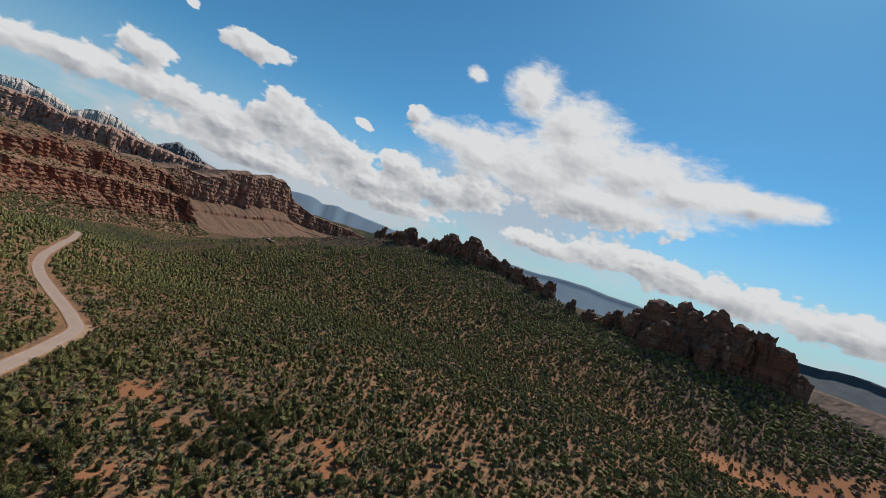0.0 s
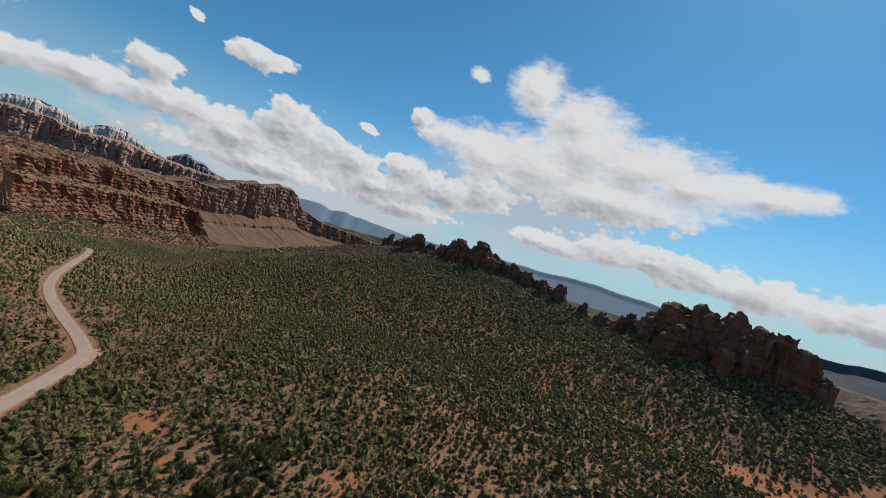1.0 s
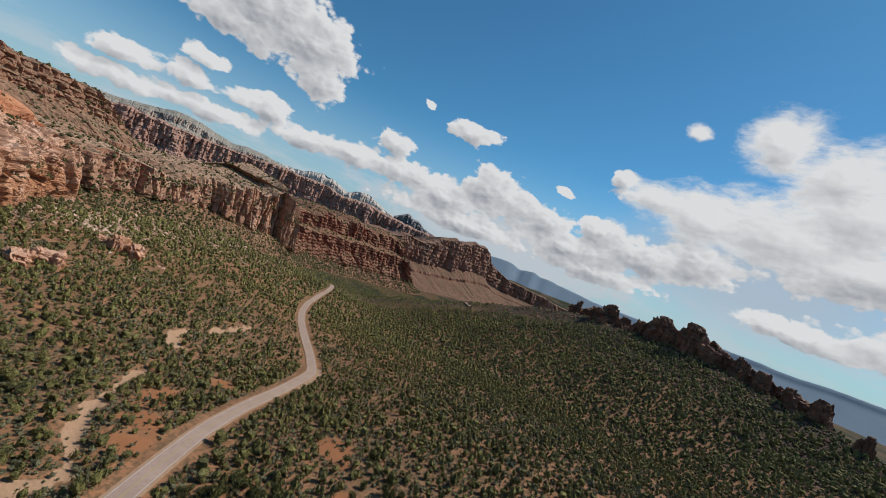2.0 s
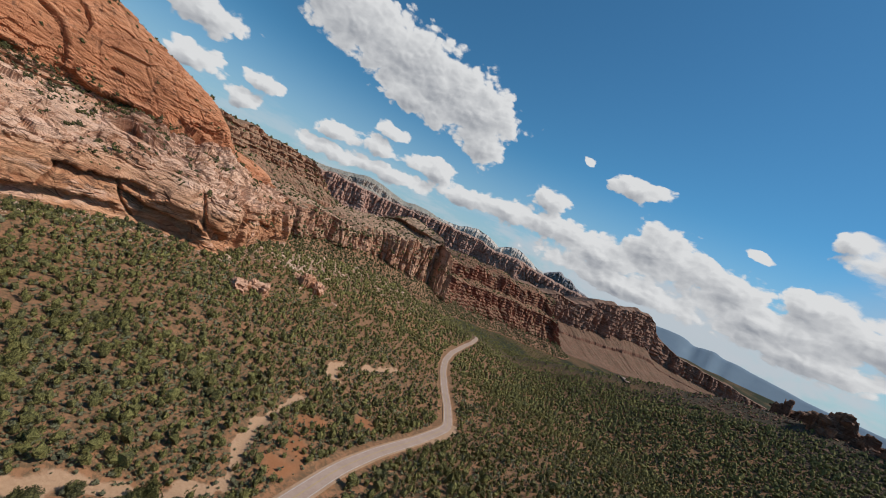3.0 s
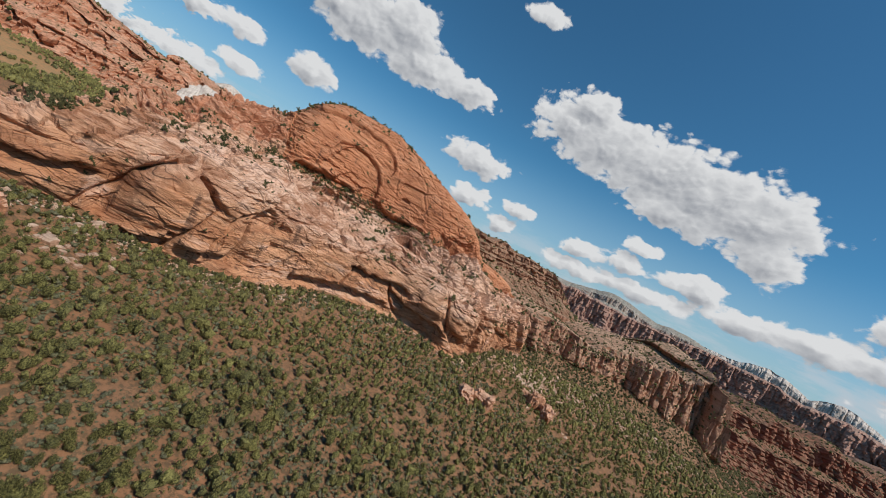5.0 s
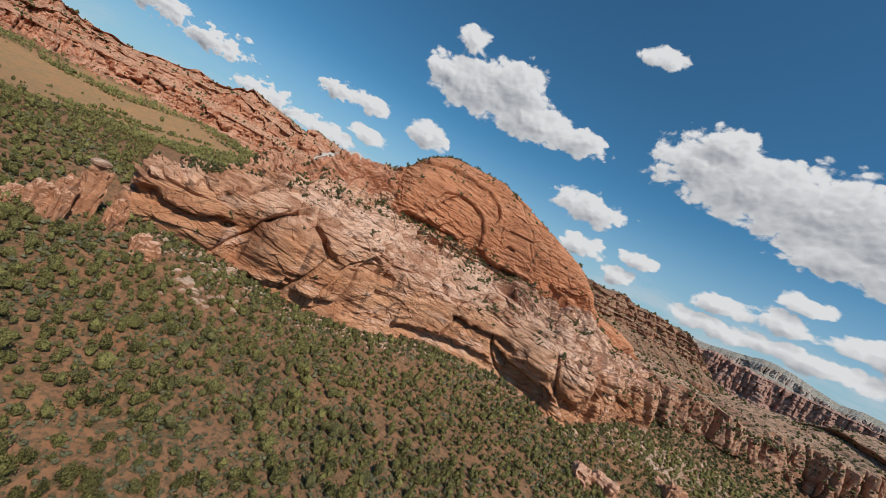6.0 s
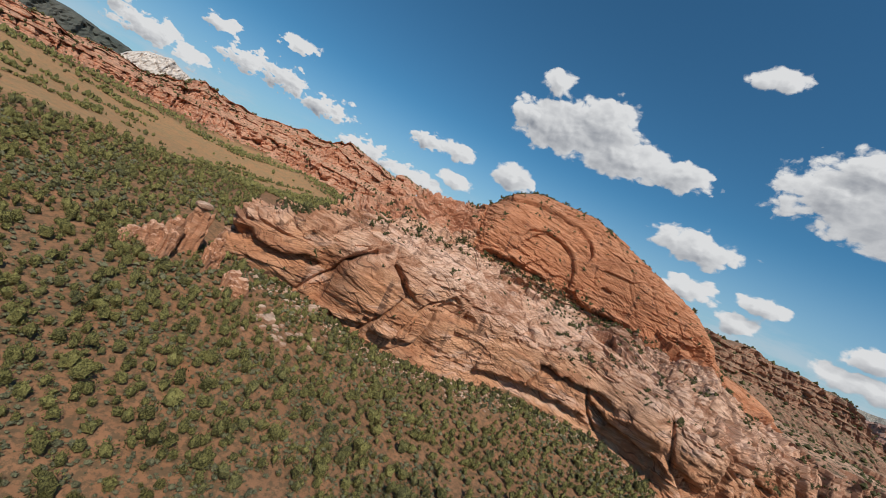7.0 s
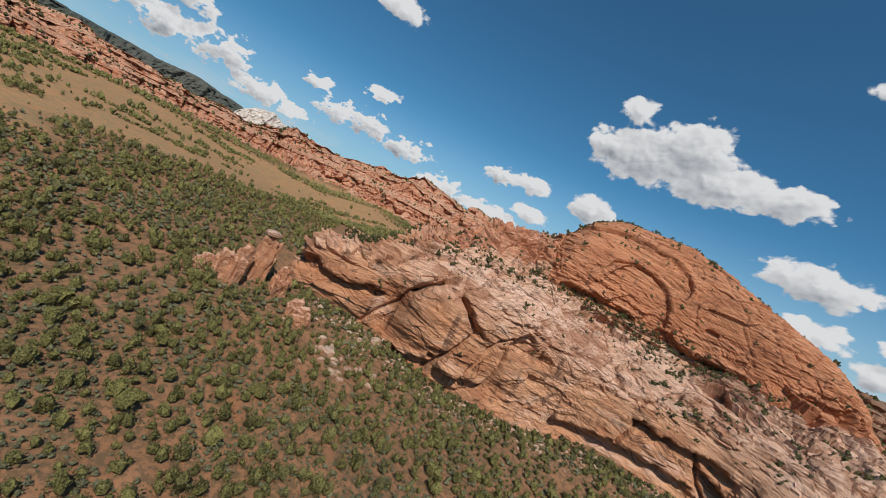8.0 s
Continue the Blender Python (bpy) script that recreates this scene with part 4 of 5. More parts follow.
escarpment("spire_cliff", ((-510, 158, 30), (-582, 212, 25), (-650, 296, 20), (-684, 400, 14), (-676, 500, 10), (-662, 590, 2), (-690, 655, -15), (-790, 690, -25)),
           (96, 94, 98, 114, 103, 104, 80, 30), ((0, 0), (62, 0.3), (65, 0.48), (68, 0.74), (73, 0.95), (98, 1.0), (150, 1.04), (240, 1.1), (330, 0.9)), SPIRE_ROCK,
           "pale orange sandstone cliff broken into standing columns", columns=560, rows=90, side=1, rough=17, joint=40, ledge=1.4, ledge_gap=9, seed=60, crag=0.4, pillar=3.0, lower="talus_slope", upper="column_face", border=0.3, lower_mat=RED_TALUS)
escarpment("upper_strata_cliff", ((-536, -29, 116), (-619, 23, 112), (-728, 83, 105), (-802, 172, 100), (-839, 261, 97), (-851, 323, 95), (-885, 373, 93), (-971, 428, 87)),
           (168, 173, 178, 180, 178, 169, 163, 139), ((0, 0), (62, 0.38), (66, 0.55), (76, 0.59), (80, 0.77), (88, 0.81), (92, 0.96), (115, 1.0), (300, 0.8)), STRATA_ROCK,
           "thin-bedded brown and red cliff behind the dome", columns=420, rows=100, side=1, rough=8, joint=18, ledge=3.0, ledge_gap=8.5, seed=70, crag=0.14)
escarpment("red_ledge_cliff", ((-690, 575, 10), (-790, 740, -25), (-880, 930, -72), (-935, 1130, -95), (-920, 1310, -105), (-860, 1460, -110), (-900, 1560, -110)),
           (96, 100, 84, 78, 74, 62, 30), ((0, 0), (60, 0.18), (95, 0.4), (105, 0.62), (140, 0.68), (150, 0.92), (190, 1.0), (330, 0.95)), RED_ROCK,
           "dark red ledged cliff with talus below", columns=420, rows=90, side=1, rough=16, joint=34, ledge=5, ledge_gap=10, seed=80, crag=0.14, pillar=1.8, lower="talus_slope", upper="ledged_face", border=0.2)
escarpment("brown_mesa", ((-1060, 988, -150), (-1019, 1258, -150), (-969, 1551, -150), (-926, 1817, -150), (-875, 2083, -150), (-848, 2330, -150), (-822, 2445, -150), (-798, 2516, -150), (-703, 2627, -150), (-543, 2797, -150), (-313, 2983, -150), (-111, 3198, -150)),
           (47, 57, 76, 103, 156, 206, 195, 54, 18, -2, -42, -111), ((0, 0), (100, 0.14), (166, 0.24), (170, 0.29), (236, 0.42), (241, 0.68), (253, 0.96), (290, 1.0), (500, 0.8)), MESA_ROCK,
           "brown mesa with a vertical rim cliff above long talus slopes", "mesa", columns=460, rows=120, side=1, rough=20, joint=46, ledge=5, ledge_gap=22, seed=90, crag=0.09, pillar=2.0, lower="talus_slope", upper="rim_cliff", border=0.42, lower_mat=MESA_TALUS)
escarpment("red_hoodoo_cliff", ((430, -800, 128), (160, -680, 134), (50, -620, 134), (-72, -660, 136), (-175, -708, 138), (-270, -712, 133), (-364, -680, 122), (-468, -655, 124), (-540, -540, 116), (-580, -420, 120)),
           (194, 192, 190, 190, 190, 192, 206, 219, 214, 190), ((0, 0), (26, 0.2), (40, 0.42), (66, 0.54), (84, 0.78), (112, 0.86), (130, 1.0), (320, 1.02)), HOODOO_ROCK,
           "broken red sandstone cliff of knobs and hoodoos above a meadow", columns=640, rows=90, side=1, rough=16, joint=30, ledge=3, ledge_gap=8, seed=100, crag=0.5, lower="lower_ledge", upper="knobbed_rim", border=0.54)


escarpment("castle_outcrop", ((262, 640, 84), (284, 565, 94), (308, 518, 96), (342, 484, 98), (382, 456, 96), (412, 440, 92), (430, 432, 90)),
           (100, 124, 140, 150, 150, 140, 112), ((0, 0), (3, 0.3), (7, 0.62), (12, 0.9), (22, 1.0), (40, 0.85), (70, 0.1)), PINNACLE_ROCK,
           "massive dark red sandstone outcrop like a castle on the ridge", "rock outcrop", columns=260, rows=70, rough=9, joint=15, ledge=1.5, ledge_gap=6, seed=210, crag=0.2, pillar=2.0)
escarpment("crest_outcrop", ((-175, 965, 78), (-130, 940, 92), (-84, 900, 104), (-30, 880, 106), (12, 862, 112), (66, 832, 114), (125, 828, 106), (185, 802, 98), (232, 776, 92)),
           (110, 126, 136, 130, 148, 152, 140, 128, 122), ((0, 0), (4, 0.3), (8, 0.65), (13, 0.92), (22, 1.0), (40, 0.7), (60, 0.1)), PINNACLE_ROCK,
           "broken dark red rock crest along the ridge", "rock outcrop", columns=300, rows=50, rough=8, joint=13, ledge=1.5, ledge_gap=6, seed=220, crag=0.5, pillar=1.6)


def heading_line(spans, far, eye=(0, 0)):
    """Places at a distance in given headings, with the height that an angle over the horizon gives there."""
    return [(eye[0] + far * math.sin(radians(a)), eye[1] + far * math.cos(radians(a)), 140 + far * math.tan(radians(e))) for a, e in spans]


def backdrop_range(name, spans, far, drop, mat, label, rough, profile=((0, 0), (60, 0.35), (90, 0.7), (110, 0.95), (160, 1.0), (420, 0.9)), **more):
    tops = heading_line(spans, far, more.pop("eye", (0, 0)))
    foot = [(x, y, z - drop) for x, y, z in tops]
    return escarpment(name, foot, [z for _, _, z in tops], profile, mat, label, "mountain", side=1, rough=rough, crag=more.pop("crag", 0.05), joint=more.pop("joint", 90), **more)


backdrop_range("white_peak_range", ((-57, 1.3), (-54, 1.6), (-52, 1.5), (-50.6, 2.1), (-49.2, 2.3), (-47.8, 2.0), (-46.6, 1.5), (-45.4, 1.2), (-44.4, 1.8), (-43.2, 2.25), (-41.8, 2.0), (-40.4, 1.2), (-39.2, 0.6), (-38, 0.2)), 4450, 330,
               WHITE_ROCK, "far white-capped sandstone peaks", 20, profile=((0, 0), (90, 0.3), (120, 0.62), (150, 0.9), (190, 1.0), (400, 0.8)), columns=420, seed=110, ledge=2, ledge_gap=60, joint=90, crag=0.10, pillar=3.0, lower="lower_slope", upper="white_cap", border=0.3)
backdrop_range("wooded_white_mesa", ((-78, 1.2), (-72, 1.5), (-69.5, 2.1), (-67, 2.7), (-64.5, 2.5), (-62.5, 1.9), (-60.5, 1.5), (-59, 2.0), (-57, 1.9), (-55, 1.4), (-52.5, 1.1)), 3600, 240,
               GREY_MESA_ROCK, "far grey mesa, wooded above white cliffs", 34, profile=((0, 0), (60, 0.3), (80, 0.5), (160, 0.62), (180, 0.82), (320, 1.0), (600, 1.0)), columns=300, seed=115, ledge=3, ledge_gap=40, joint=90, crag=0.06, pillar=2.0)
backdrop_range("red_canyon_wall", ((-80, 0.6), (-72, 0.8), (-67, 0.9), (-62, 0.7), (-59, 0.75), (-56, 0.9), (-53.3, 0.95), (-50, 0.9), (-47, 0.8), (-45, 0.6), (-42, 0.5), (-39, 0.3), (-37, 0.0), (-34, -0.3), (-29, -0.6)), 3350, 300,
               DISTANT_ROCK, "far red canyon wall under the white peaks", 30, columns=420, rows=80, seed=120, ledge=6, ledge_gap=34, joint=60, crag=0.09, pillar=2.4, profile=((0, 0), (120, 0.42), (135, 0.72), (150, 0.95), (190, 1.0), (420, 0.95)))
backdrop_range("dark_peak", ((-40, -0.2), (-38.3, 0.5), (-37.0, 0.9), (-36.2, 1.35), (-35.2, 1.0), (-34.4, 1.05), (-33.2, 0.3), (-31, -0.2)), 4600, 330, DARK_PEAK_ROCK, "far dark jagged peak", 30, columns=120, rows=50, joint=60, crag=0.1, seed=130)
# haze is in the colour; even slopes keep each face one tone
backdrop_range("blue_mountain_range", ((-27, 0.1), (-23.2, 0.15), (-21, 0.4), (-19.4, 0.35), (-18.2, -0.2), (-17.0, 0.15), (-16.2, 0.35), (-15, -0.1), (-14, 0.0), (-12.1, -0.4), (-10, -0.7), (-7.8, -0.8), (-4.4, -0.8), (4, -0.6)), 3500, 560, HAZE_BLUE,
               "far mountains coloured blue for haze", 3, columns=200, rows=40, seed=140, crag=0.03, joint=160, ledge=0, shape_smooth=True, profile=((0, 0), (900, 1.0), (1200, 0.7)))
backdrop_range("far_plateau", ((2, -0.3), (14, 0.05), (21, 0.3), (22.5, 0), (27.8, -0.1), (29, -0.5), (38, -0.5), (46, -0.6)), 3000, 420, HAZE_BLUE, "far flat-topped plateau coloured blue for haze", 3, columns=160, rows=40, seed=150, joint=140, ledge=0, shape_smooth=True, profile=((0, 0), (800, 0.9), (840, 1.0), (1300, 0.9)))
backdrop_range("wooded_mesa", ((40, -0.9), (43.7, -0.7), (45.7, -0.6), (47.2, 0), (50.2, 0), (52.2, -0.3), (56.5, -0.2), (64, -0.2), (74, -0.3)), 2500, 330, HAZE_TINTED_SLOPE, "dark wooded mesa across the valley, tinted blue for haze", 9, columns=160, rows=50, seed=160, joint=120, ledge=0, shape_smooth=True, profile=((0, 0), (620, 0.86), (650, 1.0), (900, 0.9)))
backdrop_range("pink_slope", ((38, -3.8), (44, -3.1), (48, -2.9), (53, -3.3), (58, -3.9), (66, -4.4)), 1700, 150, PINK_SLOPE, "bare pinkish valley slope beyond the ridge", 10, columns=90, rows=30, seed=165,
               profile=((0, 0), (60, 0.3), (150, 0.7), (240, 1.0), (420, 0.9)))
backdrop_range("forested_mountain", ((160, 4.4), (168, 5.0), (174.7, 4.9), (178.3, 4.6), (184.8, 4.5), (188.4, 4.7), (192.4, 4.0), (195, 3.4), (199, 1.5)), 2300, 260, DARK_SLOPE,
               "dark forested mountain behind the red cliffs", 25, columns=160, rows=50, seed=170, eye=(-95, 32))
backdrop_range("white_tower", ((193.5, 2.8), (195, 4.5), (196.4, 4.8), (197.6, 5.1), (198.6, 4.2), (201, 3.4), (212, 2.8), (219.7, 3.0), (222, 3.6), (224.2, 3.9), (226.5, 2.3)), 1900, 150, WHITE_ROCK,
               "white sandstone towers behind the red cliffs", 16, columns=240, rows=50, joint=40, crag=0.15, seed=180, eye=(-95, 32))
backdrop_range("white_pyramid", ((228.5, 1.5), (231, 3.2), (233.0, 4.6), (234.5, 5.4), (236.7, 4.6), (240, 2.5)), 1500, 120, WHITE_ROCK, "pale sandstone pyramid behind the saddle", 8, columns=80, rows=40, seed=190, eye=(-95, 32))

# ---- pinnacles, outcrops and boulders ----
def lump(name, seed, mat, size=(1, 1, 1), detail=3, jag=0.35, beds=0.0, flat=False):
    """A rock: an icosphere pushed in and out, with bedding steps."""
    bm = bmesh.new()
    bmesh.ops.create_icosphere(bm, subdivisions=detail, radius=1.0)
    p = np.array([v.co for v in bm.verts])
    q = p * (1 + jag * fbm(p[:, 0] * 1.6 + seed, p[:, 1] * 1.6, p[:, 2] * 1.6, 3, seed)[:, None])
    q = np.sign(q) * np.abs(q) ** (0.62 if detail > 3 else 0.8)
    if detail > 3:
        edge, mark = worley(p[:, 0] * 2.2 + seed, p[:, 1] * 2.2, p[:, 2] * 1.3, seed)
        tilt = facets(p[:, 0] * 2.8 + seed, p[:, 1] * 2.8, p[:, 2] * 2.0, seed + 5)
        q *= (1 + 0.42 * (mark - 0.5) + 0.12 * tilt - 0.14 * np.exp(-(edge / 0.09) ** 2))[:, None]
    if beds:
        q[:, :2] *= 1 + 0.10 * (((q[:, 2] * beds + 0.4 * vnoise(p[:, 0], p[:, 1], 0, seed)) % 1.0) - 0.5)[:, None]
    for v, co in zip(bm.verts, q * np.array(size)):
        v.co = co
    me = bpy.data.meshes.new(name)
    bm.to_mesh(me)
    bm.free()
    me.materials.append(mat)
    return me


def pinnacle(name, x, y, base, top, width, seed, label, mat, turn=0.0, detail=4):
    """A standing rock of several stacked and leaning blocks, as one mesh."""
    rng = np.random.default_rng(seed)
    ob = new(name)
    ob.location = (x, y, base)
    ob.rotation_euler = (0, 0, turn)
    tall = top - base
    count = 3 + int(rng.integers(0, 3))
    for k in range(count):
        h = tall * (1.0 if k == 0 else rng.uniform(0.45, 0.85))
        w = width * rng.uniform(0.45, 0.65)
        o = (0, 0) if k == 0 else (rng.uniform(-0.75, 0.75) * width, rng.uniform(-0.3, 0.3) * width)
        block = part("rock_block", lump("rock_block", seed * 7 + k, mat, (w, w * rng.uniform(0.6, 0.9), h * 0.62), detail, 0.5, 2.2), None, ob)
        block.location = (o[0], o[1], h * 0.40)
        block.rotation_euler = (rng.uniform(-0.12, 0.12), rng.uniform(-0.15, 0.15), rng.uniform(0, 3))
    cap = part("cap_rock", lump("cap_rock", seed * 7 + 6, mat, (width * 0.26, width * 0.22, tall * 0.10), 3, 0.4), None, ob)
    cap.location = (rng.uniform(-2, 2), 0, tall * 0.97)
    return tagged(ob, label, "rock pinnacle", "hoodoos beside the bluff" if name == "hoodoo" else "ridge pinnacles")


CREST_ROCKS = ((-150, 952, 128, 16), (-118, 935, 122, 14), (-84, 900, 144, 32), (-50, 890, 132, 22), (-18, 878, 138, 20), (12, 868, 160, 34), (38, 850, 146, 24), (66, 835, 166, 32),
               (108, 838, 142, 24), (138, 830, 140, 20), (166, 818, 134, 18), (196, 800, 128, 18), (229, 782, 128, 18), (262, 720, 112, 12))
for i, (px, py, pz, pw) in enumerate(CREST_ROCKS):
    pinnacle("rock_pinnacle", px, py, float(ground_height(px, py)) - 6, pz, pw, 200 + i, "dark reddish sandstone pinnacle on the ridge crest", PINNACLE_ROCK, 0.4 * i)
CASTLE_ROCKS = ((288, 600, 122, 18), (298, 560, 134, 18), (305, 525, 148, 36), (330, 500, 152, 34), (352, 480, 157, 36), (372, 464, 152, 30), (390, 452, 150, 28), (406, 446, 142, 24), (418, 440, 126, 18), (300, 490, 128, 26),
                (340, 462, 132, 20), (270, 640, 104, 14), (275, 670, 106, 13))
for i, (px, py, pz, pw) in enumerate(CASTLE_ROCKS):
    pinnacle("rock_pinnacle", px, py, float(ground_height(px, py)) - 6, pz, pw, 240 + i, "dark red sandstone tower in the castle-like outcrop", PINNACLE_ROCK, 0.7 * i)


def castle_block(i):
    """A loose block lodged on top or at the foot of the castle outcrop."""
    r = np.random.default_rng(900 + i)
    v = CLIFFS["castle_outcrop"] if i % 5 < 3 else CLIFFS["crest_outcrop"]
    c, w = int(r.integers(8, v.shape[0] - 8)), int(r.integers(6, int(v.shape[1] * 0.72)))
    s = r.uniform(2.2, 5.2)
    ob = new("lodged_block", LODGED[i % 5])
    ob.location, ob.rotation_euler, ob.scale = v[c, w] + (0, 0, 0.2 * s), (r.uniform(-0.4, 0.4), r.uniform(-0.4, 0.4), r.uniform(0, 6)), (s, s * 0.85, s * r.uniform(0.7, 1.2))
    tagged(ob, "dark red sandstone block lodged on the ridge outcrop", "rock", "lodged ridge blocks")


LODGED = [lump("lodged_block", 880 + k, PINNACLE_ROCK, (1, 0.9, 0.9), 3, 0.3) for k in range(5)]
for i in range(90):
    castle_block(i)


def outcrop(name, x, y, size, seed, mat, label, group, sink=0.3, turn=0.0, detail=3):
    ob = new(name, lump(name, seed, mat, size, detail, 0.26, 2.6))
    ob.location = (x, y, float(ground_height(x, y)) + size[2] * (1 - sink) * 0.5)
    ob.rotation_euler = (0.08 * math.sin(seed), 0.1 * math.cos(seed), turn)
    return tagged(ob, label, "rock", group)


for i, (ox, oy, top, wide) in enumerate(((-178, -160, 103, 8), (-168, -157, 96, 8), (-161, -157, 92, 7), (-154, -160, 88, 5), (-187, -152, 92, 7), (-190, -134, 83, 8))):
    pinnacle("hoodoo", ox, oy, float(ground_height(ox, oy)) - 2, top, wide, 300 + i, "weathered pink sandstone hoodoo at the end of the bluff", FINGER_ROCK, 1.1 * i)
tagged(new("balanced_rock", lump("balanced_rock", 311, BOULDER_ROCK, (4.0, 3.4, 1.9), 3, 0.25)), "pale rounded caprock balanced on a sandstone hoodoo", "rock").location = (-178, -160, 105.6)
for i, (ox, oy, sx, sz) in enumerate(((-353, 106, 10, 6), (-358, 122, 9, 7), (-430, 188, 9, 12), (-422, 200, 10, 9), (-440, 180, 7, 6))):
    outcrop("orange_outcrop", ox, oy, (sx, sx * 0.6, sz), 320 + i, FINGER_ROCK, "small orange sandstone ledge among junipers", "orange ledges", 0.5, i, 4)

rng = np.random.default_rng(11)
BOULDERS = [lump("boulder", 400 + k, BOULDER_ROCK, (1, rng.uniform(0.6, 0.9), rng.uniform(0.5, 0.8)), 2, 0.35) for k in range(6)]
FOOT = resample([s[:3] for s in SECTIONS], 1.0)
for i in range(110):
    if i < 34:
        bx, by = -208 + rng.normal(0, 12), -112 + rng.normal(0, 13)
    else:
        f = FOOT[int(rng.integers(20, len(FOOT) - 10))]
        bx, by = f[0] + 0.78 * rng.exponential(9) + rng.normal(0, 3), f[1] + 0.62 * rng.exponential(9) + rng.normal(0, 3)
    size = rng.uniform(0.8, 1.8) * (2.0 if i % 7 == 0 else 1)
    ob = new("boulder", BOULDERS[i % 6])
    ob.location, ob.rotation_euler, ob.scale = (bx, by, float(ground_height(bx, by)) + 0.3 * size), (rng.uniform(-0.4, 0.4), rng.uniform(-0.4, 0.4), rng.uniform(0, 6)), (size * 1.3, size * 1.3, size * 1.3)
    tagged(ob, "pale fallen sandstone boulder below the bluff", "boulder", "fallen boulders")


def scatter_stones(name, xs, ys, sizes, mat, label, seed):
    """Many small angular stones as one mesh."""
    r = np.random.default_rng(seed)
    base = np.array(((1, 0, 0), (-1, 0, 0), (0, 1, 0), (0, -1, 0), (0, 0, 1), (0, 0, -1)), float)
    tri = np.array(((0, 2, 4), (2, 1, 4), (1, 3, 4), (3, 0, 4), (2, 0, 5), (1, 2, 5), (3, 1, 5), (0, 3, 5)))
    n = len(xs)
    v = base[None] * r.uniform(0.5, 1.2, (n, 6, 1)) * np.array((1, 0.8, 0.65)) * sizes[:, None, None]
    a = r.uniform(0, 6.28, n)
    c, s = np.cos(a)[:, None], np.sin(a)[:, None]
    x, y = v[..., 0] * c - v[..., 1] * s, v[..., 0] * s + v[..., 1] * c
    z = v[..., 2] + (ground_height(xs, ys) + 0.15 * sizes)[:, None]
    v = np.stack([x + xs[:, None], y + ys[:, None], z], -1)
    f = tri[None] + (np.arange(n) * 6)[:, None, None]
    return tagged(new(name, build_mesh(name, v, f.reshape(-1, 3), mat)), label, "stones", kind="stuff")


def near_crest(n, spread, seed):
    r = np.random.default_rng(seed)
    c = np.array(CREST, float)
    k = r.uniform(0.6, len(c) - 1.5, n)
    x, y = np.interp(k, range(len(c)), c[:, 0]), np.interp(k, range(len(c)), c[:, 1])
    return x + r.normal(-0.25 * spread, spread, n), y + r.normal(-0.6 * spread, spread, n)


sx, sy = near_crest(8000, 70, 21)
scatter_stones("ridge_rubble", sx, sy, np.random.default_rng(22).gamma(2.2, 0.75, len(sx)) + 0.5, PINNACLE_ROCK, "dark reddish rubble strewn on the ridge slope", 23)
r = np.random.default_rng(24)
k = r.uniform(0, 1, 4200)
sx = np.interp(k, (0, 0.3, 0.55, 0.8, 1), (-520, -610, -670, -690, -680)) + np.abs(r.normal(0, 55, 4200))
sy = np.interp(k, (0, 0.3, 0.55, 0.8, 1), (170, 240, 320, 420, 560)) + r.normal(0, 20, 4200)
scatter_stones("talus", sx, sy, r.gamma(2.0, 0.55, 4200) + 0.4, BOULDER_ROCK, "pale talus blocks below the columned cliff", 25)
k = r.uniform(0.05, 0.95, 2600)
sx = np.interp(k * (len(FOOT) - 1), range(len(FOOT)), FOOT[:, 0]) + 0.78 * r.exponential(11, 2600)
sy = np.interp(k * (len(FOOT) - 1), range(len(FOOT)), FOOT[:, 1]) + 0.62 * r.exponential(11, 2600)
scatter_stones("bluff_rubble", sx, sy, r.gamma(1.6, 0.35, 2600) + 0.2, BOULDER_ROCK, "orange sandstone rubble along the foot of the bluff", 26)


# ---- junipers and sagebrush ----
def ball(level):
    """Corner directions of a sphere's triangles, n x 3 x 3."""
    if level == 0:
        e = np.array(((1, 0, 0), (0, 1, 0), (-1, 0, 0), (0, -1, 0), (0, 0, 1), (0, 0, -1)), float)
        return e[np.array(((0, 1, 4), (1, 2, 4), (2, 3, 4), (3, 0, 4), (1, 0, 5), (2, 1, 5), (3, 2, 5), (0, 3, 5)))]
    bm = bmesh.new()
    bmesh.ops.create_icosphere(bm, subdivisions=level, radius=1.0)
    tri = np.array([[v.co for v in f.verts] for f in bm.faces])
    bm.free()
    return tri


def dome(sides):
    """A low round dome of triangles: a skirt, a belly and a top."""
    a = np.arange(sides) * 2 * np.pi / sides
    low = np.stack([0.82 * np.cos(a), 0.82 * np.sin(a), np.full(sides, -0.72)], 1)
    mid = np.stack([np.cos(a + np.pi / sides), np.sin(a + np.pi / sides), np.full(sides, 0.18)], 1)
    top = np.array((0.0, 0.0, 0.95))
    out = []
    for k in range(sides):
        n = (k + 1) % sides
        out += [(low[k], low[n], mid[k]), (mid[k], low[n], mid[n]), (mid[k], mid[n], top)]
    return np.array(out)


def roughened(tri, seed, amount):
    return tri * (1 + amount * vnoise(tri[..., 0] * 2.3 + seed, tri[..., 1] * 2.3, tri[..., 2] * 2.3, seed))[..., None]


def sprigs(way, mid, size, r):
    """A small leafy triangle at each place, leaning outwards and up."""
    n = len(way)
    tip = 0.75 * way + np.array((0, 0, 0.35)) + r.normal(0, 0.45, (n, 3))
    tip /= np.linalg.norm(tip, axis=1)[:, None]
    u = np.cross(tip, r.normal(size=(n, 3)))
    u /= np.linalg.norm(u, axis=1)[:, None]
    s = size * r.uniform(0.6, 1.3, n)[:, None]
    return np.stack([mid + 1.1 * tip * s, mid - 0.6 * tip * s + 0.6 * u * s, mid - 0.6 * tip * s - 0.6 * u * s], 1)


